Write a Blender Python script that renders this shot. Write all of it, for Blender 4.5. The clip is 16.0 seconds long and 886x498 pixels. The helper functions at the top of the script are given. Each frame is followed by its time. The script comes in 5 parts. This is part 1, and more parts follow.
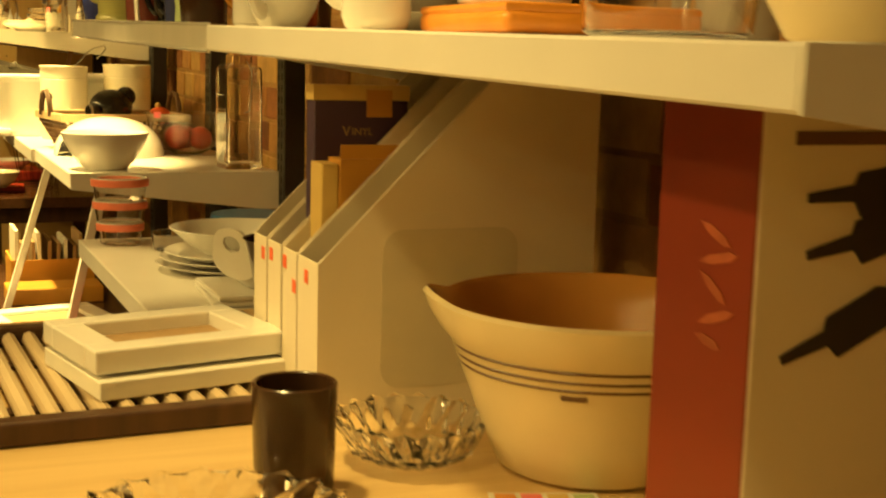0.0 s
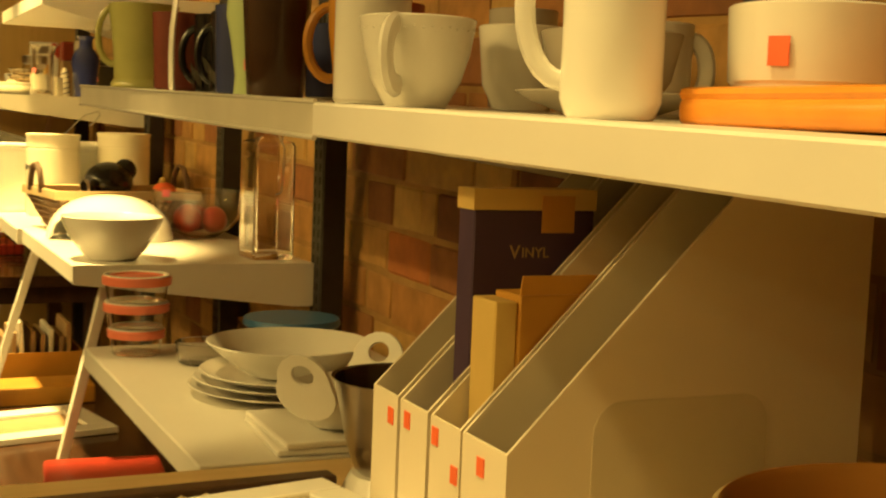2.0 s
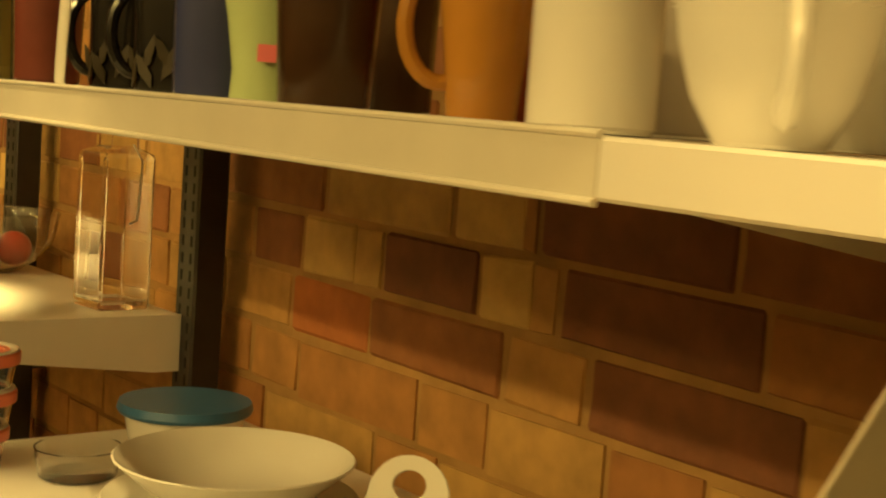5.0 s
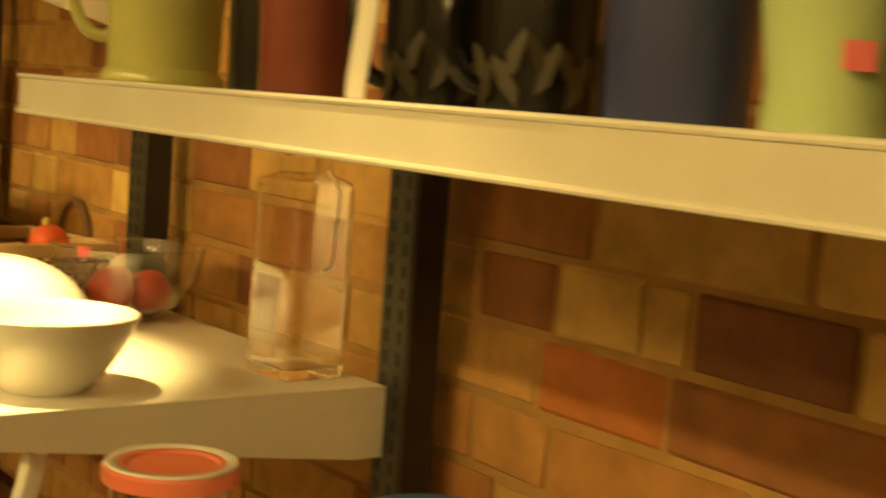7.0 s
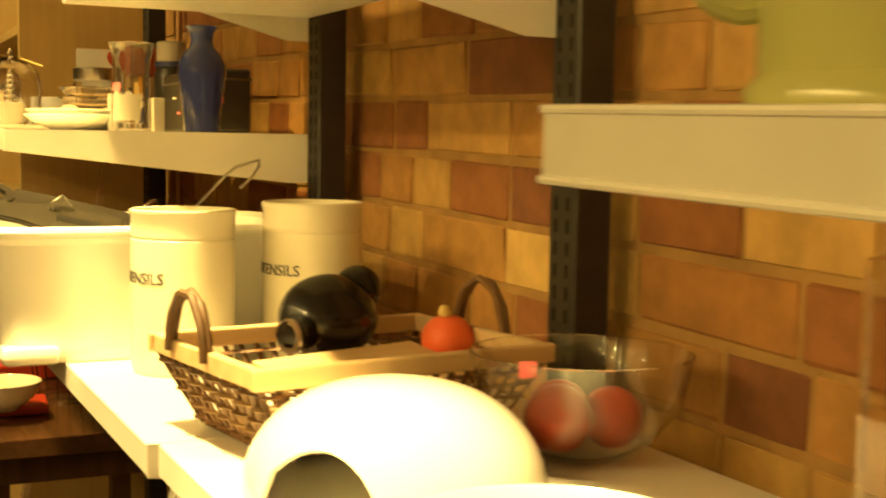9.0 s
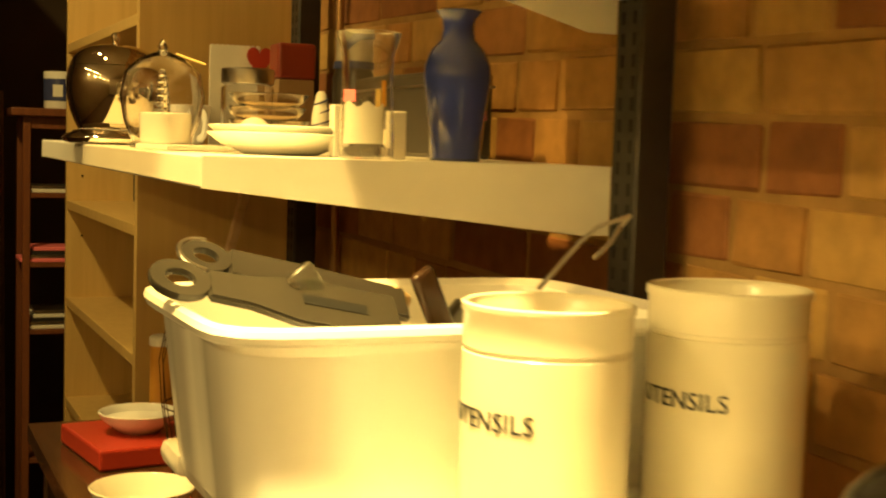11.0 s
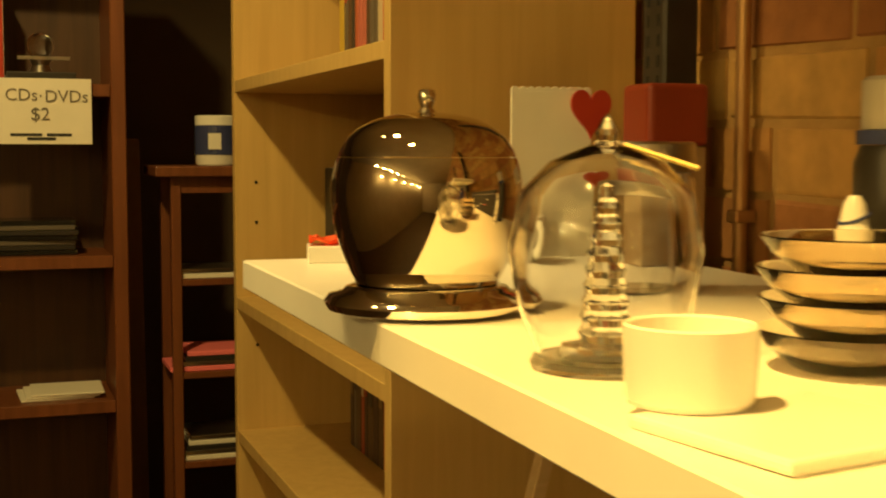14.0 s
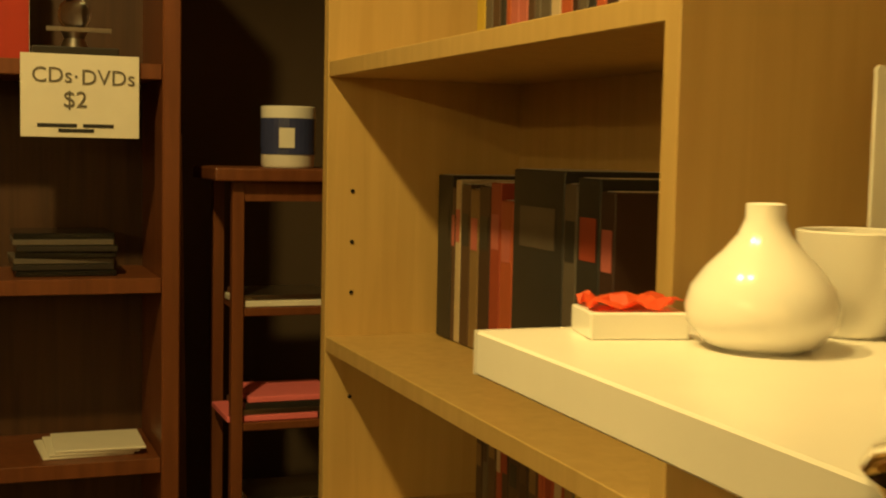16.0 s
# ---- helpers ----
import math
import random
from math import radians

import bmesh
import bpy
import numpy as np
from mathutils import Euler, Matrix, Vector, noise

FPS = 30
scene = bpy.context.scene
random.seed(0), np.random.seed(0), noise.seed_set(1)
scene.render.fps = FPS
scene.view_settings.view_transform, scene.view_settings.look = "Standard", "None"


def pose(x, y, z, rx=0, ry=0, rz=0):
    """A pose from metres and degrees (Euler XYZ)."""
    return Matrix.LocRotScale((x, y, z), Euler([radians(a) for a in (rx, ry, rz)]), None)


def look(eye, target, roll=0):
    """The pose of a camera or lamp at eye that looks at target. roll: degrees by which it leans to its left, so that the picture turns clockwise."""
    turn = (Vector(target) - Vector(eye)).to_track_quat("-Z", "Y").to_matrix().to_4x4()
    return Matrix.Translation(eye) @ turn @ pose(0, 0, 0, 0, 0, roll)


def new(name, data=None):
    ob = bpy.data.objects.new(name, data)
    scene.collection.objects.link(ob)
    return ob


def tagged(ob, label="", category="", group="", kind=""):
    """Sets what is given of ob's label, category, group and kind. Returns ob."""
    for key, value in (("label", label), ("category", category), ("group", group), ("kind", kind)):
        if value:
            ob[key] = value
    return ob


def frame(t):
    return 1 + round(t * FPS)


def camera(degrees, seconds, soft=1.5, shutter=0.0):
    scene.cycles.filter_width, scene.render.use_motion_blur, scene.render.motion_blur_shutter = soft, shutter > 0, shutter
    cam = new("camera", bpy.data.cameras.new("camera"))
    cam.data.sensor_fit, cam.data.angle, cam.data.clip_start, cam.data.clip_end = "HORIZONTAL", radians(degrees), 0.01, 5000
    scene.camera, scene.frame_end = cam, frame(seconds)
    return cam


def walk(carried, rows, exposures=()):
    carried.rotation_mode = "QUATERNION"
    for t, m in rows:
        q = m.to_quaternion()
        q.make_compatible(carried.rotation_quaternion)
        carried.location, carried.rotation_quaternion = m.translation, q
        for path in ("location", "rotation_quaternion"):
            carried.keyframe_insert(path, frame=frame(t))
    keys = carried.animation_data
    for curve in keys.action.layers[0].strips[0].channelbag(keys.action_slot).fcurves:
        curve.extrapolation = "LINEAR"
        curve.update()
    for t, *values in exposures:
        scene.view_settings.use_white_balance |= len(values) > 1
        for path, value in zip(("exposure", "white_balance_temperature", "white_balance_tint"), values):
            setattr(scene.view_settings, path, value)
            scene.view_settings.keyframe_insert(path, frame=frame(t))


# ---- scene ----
cam = camera(38.4, 16.0, soft=2.0, shutter=0.5)
PATH = [
    (0, (0.03, 0.479, 1.474), (0.817, 2.294, 1.179), 1.5),
    (0.5, (0.007, 0.561, 1.484), (0.808, 2.375, 1.222), 2.3),
    (1, (0.007, 0.643, 1.479), (0.786, 2.471, 1.257), 2.8),
    (1.5, (0.024, 0.768, 1.487), (0.805, 2.596, 1.269), 1.6),
    (2, (0.01, 0.833, 1.489), (0.859, 2.634, 1.293), 2.3),
    (2.5, (0.006, 0.933, 1.485), (0.985, 2.668, 1.31), 3.1),
    (3, (-0.014, 0.991, 1.497), (1.075, 2.659, 1.317), 2.4),
    (3.5, (-0.028, 1.063, 1.501), (1.132, 2.682, 1.321), 3.1),
    (4, (-0.042, 1.135, 1.494), (1.16, 2.725, 1.323), 3.7),
    (6.5, (-0.011, 1.654, 1.501), (1.276, 3.172, 1.303), 3.7),
    (7, (-0.015, 1.731, 1.5), (1.21, 3.301, 1.323), 4.2),
    (7.5, (0.051, 1.885, 1.492), (1.152, 3.547, 1.334), 3.2),
    (8, (0.078, 2.0, 1.508), (1.07, 3.726, 1.319), 1.0),
    (8.5, (0.084, 2.133, 1.51), (0.988, 3.908, 1.329), 0.8),
    (9, (0.075, 2.247, 1.508), (0.931, 4.047, 1.342), 0.9),
    (9.5, (0.04, 2.384, 1.514), (0.881, 4.191, 1.35), 0.4),
    (12, (0.007, 3.211, 1.563), (0.81, 5.037, 1.409), 2.6),
    (12.5, (0.0, 3.38, 1.593), (0.835, 5.189, 1.424), 1.1),
    (13, (-0.009, 3.487, 1.61), (0.8, 5.309, 1.455), 0.5),
    (13.5, (0.017, 3.662, 1.616), (0.742, 5.52, 1.473), -0.2),
    (14, (0.031, 3.796, 1.629), (0.704, 5.673, 1.473), 0.1),
    (14.5, (0.032, 3.938, 1.613), (0.68, 5.825, 1.469), 1.0),
    (15, (0.034, 4.081, 1.598), (0.686, 5.967, 1.468), 2.0),
    (15.5, (-0.015, 4.193, 1.63), (0.701, 6.053, 1.462), 0.9),
    (16, (-0.032, 4.296, 1.632), (0.681, 6.158, 1.475), 1.2),
]
EXPOSURE = [(0, 0.0), (1.5, -0.12), (2.2, -0.15), (3, -0.02), (4, 0.0), (6.5, 0.18), (8, 0.32), (8.5, 0.32), (9.5, 0.0), (12, 0.08), (13, 0.18), (13.5, 0.2), (14, 0.05), (16, 0.05)]
walk(cam, [(t, look(eye, target, roll)) for t, eye, target, roll in PATH], EXPOSURE)
# ---- world, lamps, exposure ----
world = bpy.data.worlds.new("world")
scene.world = world
world.use_nodes = True
world.node_tree.nodes["Background"].inputs[0].default_value = (1.0, 0.7, 0.4, 1)
world.node_tree.nodes["Background"].inputs[1].default_value = 0.05
WARM = (1.0, 0.695, 0.215)


def spot(x, y, watts, tx, ty, tz, size=55, blend=0.5, radius=0.035, tint=WARM):
    lamp = bpy.data.lights.new("ceiling_spot", "SPOT")
    lamp.energy, lamp.color, lamp.spot_size, lamp.spot_blend, lamp.shadow_soft_size = watts, tint, radians(size), blend, radius
    ob = new("ceiling_spot", lamp)
    ob.matrix_world = look((x, y, 2.62), (tx, ty, tz))
    return ob


SPOTS = [
    (-0.05, 1.48, 76, 0.16, 1.28, 1.2, 46, 0.8, 0.06),
    # added spot that brightens the mixing bowl and carton fronts
    (-0.50, 0.55, 30, 0.42, 1.16, 1.2, 34, 0.9, 0.06),
    # added wash with no known fitting; brightens the bricks behind the canisters
    (-1.50, 3.15, 60, 0.72, 3.60, 1.52, 19, 0.6, 0.05),
    (-0.10, 2.2, 60, 0.13, 2.2, 1.5, 21, 0.35),
    (0.02, 2.86, 470, 0.26, 2.90, 1.27, 24, 0.5),
    (0.04, 3.38, 450, 0.26, 3.41, 1.27, 31, 0.7),
    (0.00, 3.72, 260, 0.20, 3.84, 1.45, 27, 0.4, 0.035, (1.0, 0.66, 0.17)),
    (-0.14, 4.20, 165, 0.30, 4.20, 1.5, 44, 0.8, 0.035, (1.0, 0.60, 0.13)),
    (-0.10, 4.75, 34, 0.24, 4.75, 1.5, 34, 0.6),
    (-0.26, 5.0, 60, 0.30, 5.60, 1.40, 92, 0.6),
]
for s in SPOTS:
    spot(*s)
# the row of small lamps over the aisle, turned to the wall shelves
AISLE = [(-1.1, 4), (-0.6, 4), (-0.1, 5), (0.4, 7), (0.9, 11), (1.4, 21), (1.9, 36), (2.4, 38), (2.9, 28), (3.4, 13), (3.9, 11), (4.4, 10)]
for y, w in AISLE:
    lamp = spot(-2.05, y, w, 0.6, y, 1.25, 84, 0.6, 0.03)
    lamp.name = "aisle_lamp"
# added fill points by the opposite wall; they lift dark parts and reflections
for y in (-0.6, 0.3, 1.2, 2.1, 3.0, 3.9):
    lamp = bpy.data.lights.new("room_fill", "POINT")
    lamp.energy, lamp.color, lamp.shadow_soft_size = 8, WARM, 0.03
    new("room_fill", lamp).location = (-2.22, y, 2.3)


# ---- materials ----
def mat(name, col, rough=0.5, metal=0.0, var=0.12, scale=25.0, bump=0.0, bscale=200.0, spread=0.0, coat=0.0, spec=0.5):
    m = bpy.data.materials.new(name)
    m.use_nodes = True
    nt = m.node_tree
    n, l = nt.nodes, nt.links
    b = n["Principled BSDF"]
    b.inputs["Roughness"].default_value, b.inputs["Metallic"].default_value = rough, metal
    b.inputs["Coat Weight"].default_value = coat
    b.inputs["Specular IOR Level"].default_value = spec
    tc = n.new("ShaderNodeTexCoord")
    no = n.new("ShaderNodeTexNoise")
    no.inputs["Scale"].default_value, no.inputs["Detail"].default_value = scale, 6
    l.new(tc.outputs["Object"], no.inputs["Vector"])
    no2 = n.new("ShaderNodeTexNoise")
    no2.inputs["Scale"].default_value, no2.inputs["Detail"].default_value = scale * 0.17, 3
    l.new(tc.outputs["Object"], no2.inputs["Vector"])
    add = n.new("ShaderNodeMath")
    l.new(no.outputs["Fac"], add.inputs[0])
    l.new(no2.outputs["Fac"], add.inputs[1])
    ramp = n.new("ShaderNodeMapRange")
    ramp.inputs["From Min"].default_value, ramp.inputs["From Max"].default_value = 0.7, 1.3
    ramp.inputs["To Min"].default_value, ramp.inputs["To Max"].default_value = 1 - var, 1 + var
    l.new(add.outputs[0], ramp.inputs["Value"])
    hsv = n.new("ShaderNodeHueSaturation")
    hsv.inputs["Color"].default_value = (*col, 1)
    l.new(ramp.outputs[0], hsv.inputs["Value"])
    out = hsv.outputs["Color"]
    if spread:
        info = n.new("ShaderNodeObjectInfo")
        mr = n.new("ShaderNodeMapRange")
        mr.inputs["To Min"].default_value, mr.inputs["To Max"].default_value = 1 - spread, 1 + spread
        l.new(info.outputs["Random"], mr.inputs["Value"])
        h2 = n.new("ShaderNodeHueSaturation")
        l.new(out, h2.inputs["Color"])
        l.new(mr.outputs[0], h2.inputs["Value"])
        out = h2.outputs["Color"]
    l.new(out, b.inputs["Base Color"])
    if bump:
        nb = n.new("ShaderNodeTexNoise")
        nb.inputs["Scale"].default_value, nb.inputs["Detail"].default_value = bscale, 4
        l.new(tc.outputs["Object"], nb.inputs["Vector"])
        bp = n.new("ShaderNodeBump")
        bp.inputs["Strength"].default_value, bp.inputs["Distance"].default_value = bump, 0.002
        l.new(nb.outputs["Fac"], bp.inputs["Height"])
        l.new(bp.outputs[0], b.inputs["Normal"])
    return m


def wood(name, a, c, rough=0.5, axis=1, scale=18.0, stretch=12.0):
    m = bpy.data.materials.new(name)
    m.use_nodes = True
    n, l = m.node_tree.nodes, m.node_tree.links
    b = n["Principled BSDF"]
    b.inputs["Roughness"].default_value = rough
    tc = n.new("ShaderNodeTexCoord")
    mp = n.new("ShaderNodeMapping")
    sc = [scale * stretch / 4] * 3
    sc[axis] = scale / 6
    mp.inputs["Scale"].default_value = sc
    l.new(tc.outputs["Object"], mp.inputs["Vector"])
    no = n.new("ShaderNodeTexNoise")
    no.inputs["Scale"].default_value, no.inputs["Detail"].default_value, no.inputs["Distortion"].default_value = 1.0, 8, 0.6
    l.new(mp.outputs[0], no.inputs["Vector"])
    cr = n.new("ShaderNodeValToRGB")
    cr.color_ramp.elements[0].position, cr.color_ramp.elements[1].position = 0.3, 0.7
    cr.color_ramp.elements[0].color, cr.color_ramp.elements[1].color = (*a, 1), (*c, 1)
    l.new(no.outputs["Fac"], cr.inputs["Fac"])
    l.new(cr.outputs[0], b.inputs["Base Color"])
    bp = n.new("ShaderNodeBump")
    bp.inputs["Strength"].default_value, bp.inputs["Distance"].default_value = 0.15, 0.001
    l.new(no.outputs["Fac"], bp.inputs["Height"])
    l.new(bp.outputs[0], b.inputs["Normal"])
    return m


def clear(name, col=(1, 1, 1), rough=0.02, ior=1.45, coat=0.0):
    m = bpy.data.materials.new(name)
    m.use_nodes = True
    b = m.node_tree.nodes["Principled BSDF"]
    b.inputs["Base Color"].default_value = (*col, 1)
    b.inputs["Transmission Weight"].default_value = 1.0
    b.inputs["Roughness"].default_value, b.inputs["IOR"].default_value = rough, ior
    b.inputs["Coat Weight"].default_value, b.inputs["Coat Roughness"].default_value = coat, 0.02
    return m


def brick_mat():
    m = bpy.data.materials.new("old_brick")
    m.use_nodes = True
    n, l = m.node_tree.nodes, m.node_tree.links
    b = n["Principled BSDF"]
    b.inputs["Roughness"].default_value = 0.75
    info = n.new("ShaderNodeObjectInfo")
    geo = n.new("ShaderNodeNewGeometry")
    mix = n.new("ShaderNodeMath")
    mix.operation = "ADD"
    l.new(info.outputs["Random"], mix.inputs[0])
    l.new(geo.outputs["Random Per Island"], mix.inputs[1])
    fr = n.new("ShaderNodeMath")
    fr.operation = "FRACT"
    l.new(mix.outputs[0], fr.inputs[0])
    cr = n.new("ShaderNodeValToRGB")
    cr.color_ramp.interpolation = "LINEAR"
    e = cr.color_ramp.elements
    e[0].position, e[0].color = 0.0, (0.25, 0.095, 0.030, 1)
    e[1].position, e[1].color = 1.0, (0.47, 0.29, 0.085, 1)
    for p, c in ((0.15, (0.29, 0.115, 0.035, 1)), (0.35, (0.36, 0.165, 0.045, 1)), (0.6, (0.41, 0.215, 0.06, 1)), (0.82, (0.44, 0.255, 0.075, 1))):
        k = e.new(p)
        k.color = c
    l.new(fr.outputs[0], cr.inputs["Fac"])
    tc = n.new("ShaderNodeNewGeometry")
    no = n.new("ShaderNodeTexNoise")
    no.inputs["Scale"].default_value, no.inputs["Detail"].default_value = 30, 8
    l.new(tc.outputs["Position"], no.inputs["Vector"])
    mr = n.new("ShaderNodeMapRange")
    mr.inputs["From Min"].default_value, mr.inputs["From Max"].default_value = 0.3, 0.7
    mr.inputs["To Min"].default_value, mr.inputs["To Max"].default_value = 0.8, 1.18
    l.new(no.outputs["Fac"], mr.inputs["Value"])
    hs = n.new("ShaderNodeHueSaturation")
    l.new(cr.outputs[0], hs.inputs["Color"])
    l.new(mr.outputs[0], hs.inputs["Value"])
    l.new(hs.outputs[0], b.inputs["Base Color"])
    nb = n.new("ShaderNodeTexNoise")
    nb.inputs["Scale"].default_value, nb.inputs["Detail"].default_value = 120, 6
    l.new(tc.outputs["Position"], nb.inputs["Vector"])
    bp = n.new("ShaderNodeBump")
    bp.inputs["Strength"].default_value, bp.inputs["Distance"].default_value = 0.35, 0.002
    l.new(nb.outputs["Fac"], bp.inputs["Height"])
    l.new(bp.outputs[0], b.inputs["Normal"])
    return m


M_BRICK = brick_mat()
M_BRICKDARK = mat("dark_brick", (0.20, 0.075, 0.03), 0.8, var=0.25, scale=30, bump=0.4, bscale=120)
M_BRICKPALE = mat("sandy_brick", (0.58, 0.38, 0.12), 0.8, var=0.2, scale=30, bump=0.4, bscale=120)
M_BRICKRED = mat("red_brick", (0.42, 0.14, 0.035), 0.8, var=0.2, scale=30, bump=0.4, bscale=120)
M_MORTAR = mat("lime_mortar", (0.34, 0.195, 0.065), 0.95, var=0.3, scale=18, bump=0.6, bscale=150)
M_WHITE = mat("white_laminate", (0.80, 0.77, 0.70), 0.32, var=0.04, scale=12)
M_BRACKET = mat("white_powder_coat", (0.78, 0.75, 0.68), 0.45, var=0.05, scale=14, bump=0.05)
M_POST = mat("black_steel", (0.035, 0.03, 0.026), 0.45, 0.3, var=0.25, scale=30, bump=0.1)
M_BLACK = mat("black_gloss", (0.012, 0.011, 0.010), 0.18, var=0.2)
# near-black colour stands for the shade inside slots and peg holes
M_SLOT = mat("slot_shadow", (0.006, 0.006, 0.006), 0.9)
M_CERAMIC = mat("white_ceramic", (0.82, 0.80, 0.74), 0.16, var=0.03, scale=10)
M_CREAM = mat("cream_stoneware", (0.78, 0.66, 0.40), 0.22, var=0.06, scale=14)
M_CREAMIN = mat("tan_glaze", (0.50, 0.24, 0.055), 0.2, var=0.08, scale=14)
M_STRIPE = mat("brown_band", (0.14, 0.07, 0.03), 0.35)
M_GREYCER = mat("grey_ceramic", (0.42, 0.38, 0.32), 0.25, var=0.06)
M_GLASS = clear("clear_glass")
M_AMBERGLASS = clear("smoked_glass", (0.93, 0.86, 0.74), 0.02)
M_THIN = clear("thin_glass", (0.98, 0.97, 0.94), 0.01, 1.09, 0.8)
M_CHROME = mat("polished_metal", (0.85, 0.80, 0.72), 0.06, 1.0, var=0.03)
M_STEEL = mat("brushed_steel", (0.55, 0.52, 0.48), 0.28, 1.0, var=0.08, scale=60)
M_DARKPLA = mat("dark_nylon", (0.03, 0.026, 0.022), 0.35, var=0.15)
M_FILE = mat("cream_card", (0.78, 0.70, 0.54), 0.6, var=0.05, scale=9)
M_ORANGE = mat("orange_sticker", (0.9, 0.16, 0.05), 0.5, var=0.05)
M_PINK = mat("pink_sticker", (0.95, 0.22, 0.25), 0.5, var=0.05)
M_TERRA = mat("orange_terracotta", (0.75, 0.29, 0.035), 0.3, var=0.15, scale=30)
M_REDBOX = mat("red_card", (0.23, 0.030, 0.010), 0.4, var=0.12, scale=8)
M_PURPLE = mat("purple_card", (0.07, 0.04, 0.09), 0.45, var=0.1)
M_YELLOWCARD = mat("ochre_card", (0.60, 0.30, 0.04), 0.55, var=0.08)
M_PALEYEL = mat("pale_yellow_card", (0.70, 0.50, 0.16), 0.55, var=0.06)
M_KRAFT = mat("kraft_board", (0.30, 0.19, 0.09), 0.8, var=0.12, scale=40)
M_TEAL = mat("teal_plastic", (0.05, 0.16, 0.34), 0.35, var=0.06)
M_BLUE = mat("cobalt_glaze", (0.034, 0.052, 0.27), 0.07, var=0.15, scale=16, coat=0.5)
M_OLIVE = mat("olive_glaze", (0.44, 0.43, 0.15), 0.2, var=0.1)
M_MAROON = mat("maroon_glaze", (0.20, 0.055, 0.04), 0.2, var=0.15)
M_NAVY = mat("navy_glaze", (0.045, 0.055, 0.15), 0.2, var=0.12)
M_LIME = mat("pale_green_glaze", (0.50, 0.62, 0.32), 0.22, var=0.06)
M_BROWN = mat("brown_glaze", (0.055, 0.026, 0.012), 0.2, var=0.25, scale=20)
M_AMBER = mat("amber_glaze", (0.48, 0.22, 0.035), 0.15, var=0.12)
M_REDGL = mat("red_orange_glaze", (0.30, 0.05, 0.012), 0.2, var=0.12)
M_BEIGE = mat("beige_leaf_glaze", (0.05, 0.04, 0.022), 0.3, var=0.2)
M_TABLE = wood("honey_table_top", (0.62, 0.42, 0.17), (0.74, 0.54, 0.25), 0.4, axis=0)
M_SLAT = wood("pale_slat_wood", (0.52, 0.40, 0.24), (0.66, 0.53, 0.34), 0.55, axis=1)
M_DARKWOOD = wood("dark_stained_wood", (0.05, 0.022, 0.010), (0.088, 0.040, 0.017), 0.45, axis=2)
M_REDWOOD = wood("red_stained_wood", (0.14, 0.044, 0.015), (0.21, 0.070, 0.025), 0.4, axis=2)
M_BIRCH = wood("birch_veneer", (0.54, 0.36, 0.125), (0.62, 0.43, 0.16), 0.42, axis=2)
M_PALEWOOD = wood("pale_raw_wood", (0.62, 0.44, 0.22), (0.74, 0.56, 0.32), 0.5, axis=0)
M_WEAVE = mat("brown_wicker", (0.16, 0.085, 0.035), 0.6, var=0.3, scale=60, spread=0.25)
M_CANVAS = mat("woven_brown_canvas", (0.38, 0.25, 0.12), 0.8, var=0.1, scale=80)
M_PAPER = mat("white_paper", (0.80, 0.77, 0.68), 0.7, var=0.04)
M_INK = mat("black_ink", (0.02, 0.02, 0.02), 0.6)
M_REDPLA = mat("red_plastic", (0.45, 0.045, 0.025), 0.3, var=0.06)
M_CORAL = mat("coral_lid", (0.82, 0.22, 0.13), 0.35, var=0.06)
M_FROST = clear("frosted_plastic", (0.95, 0.93, 0.88), 0.25, 1.4)
M_WALL = mat("brown_painted_wall", (0.09, 0.06, 0.035), 0.85, var=0.15, scale=4)
M_PALE = mat("cream_paint", (0.6, 0.52, 0.4), 0.85, var=0.08, scale=3)
M_CEIL = mat("ceiling_paint", (0.5, 0.44, 0.34), 0.9, var=0.08, scale=3)
M_FLOOR = wood("worn_floor_boards", (0.08, 0.045, 0.02), (0.14, 0.08, 0.04), 0.5, axis=1)
M_CANISTER = mat("ivory_enamel", (0.80, 0.74, 0.56), 0.25, var=0.04)
M_GREYPLA = mat("grey_nylon", (0.045, 0.040, 0.032), 0.25, var=0.08)
M_MOTIF = mat("faded_red_print", (0.40, 0.10, 0.04), 0.45, var=0.3, scale=60)
M_SILVER = mat("mirror_metal", (0.70, 0.63, 0.52), 0.02, 1.0, var=0.02)
M_CLEAR = clear("vase_glass", (0.99, 0.98, 0.95), 0.01, 1.10, 1.0)
M_PLEDGE = mat("glint_strip_edge", (0.80, 0.76, 0.66), 0.12, var=0.03, coat=0.6)
M_STRIP = mat("ticket_strip_plastic", (0.68, 0.64, 0.54), 0.25, var=0.07, scale=20)
M_DARKGLOSS = wood("dark_polished_wood", (0.05, 0.024, 0.012), (0.09, 0.042, 0.02), 0.16, axis=1)
M_PENCIL = mat("grey_marker", (0.16, 0.14, 0.11), 0.7, var=0.15)
M_GREYLABEL = mat("grey_green_label", (0.64, 0.58, 0.43), 0.5, var=0.06)
M_COPPER = mat("copper_pipe", (0.42, 0.24, 0.10), 0.4, 0.6, var=0.15)


# ---- mesh helpers ----
def box(bm, x0, x1, y0, y1, z0, z1):
    v = [bm.verts.new((x, y, z)) for x in (x0, x1) for y in (y0, y1) for z in (z0, z1)]
    for f in ((0, 1, 3, 2), (4, 6, 7, 5), (0, 4, 5, 1), (2, 3, 7, 6), (0, 2, 6, 4), (1, 5, 7, 3)):
        bm.faces.new([v[i] for i in f])
    return bm


def bx(x0, x1, y0, y1, z0, z1, bev=0.0, seg=2):
    bm = box(bmesh.new(), x0, x1, y0, y1, z0, z1)
    if bev:
        bmesh.ops.bevel(bm, geom=bm.edges[:], offset=bev, segments=seg, affect="EDGES", profile=0.5)
    return bm


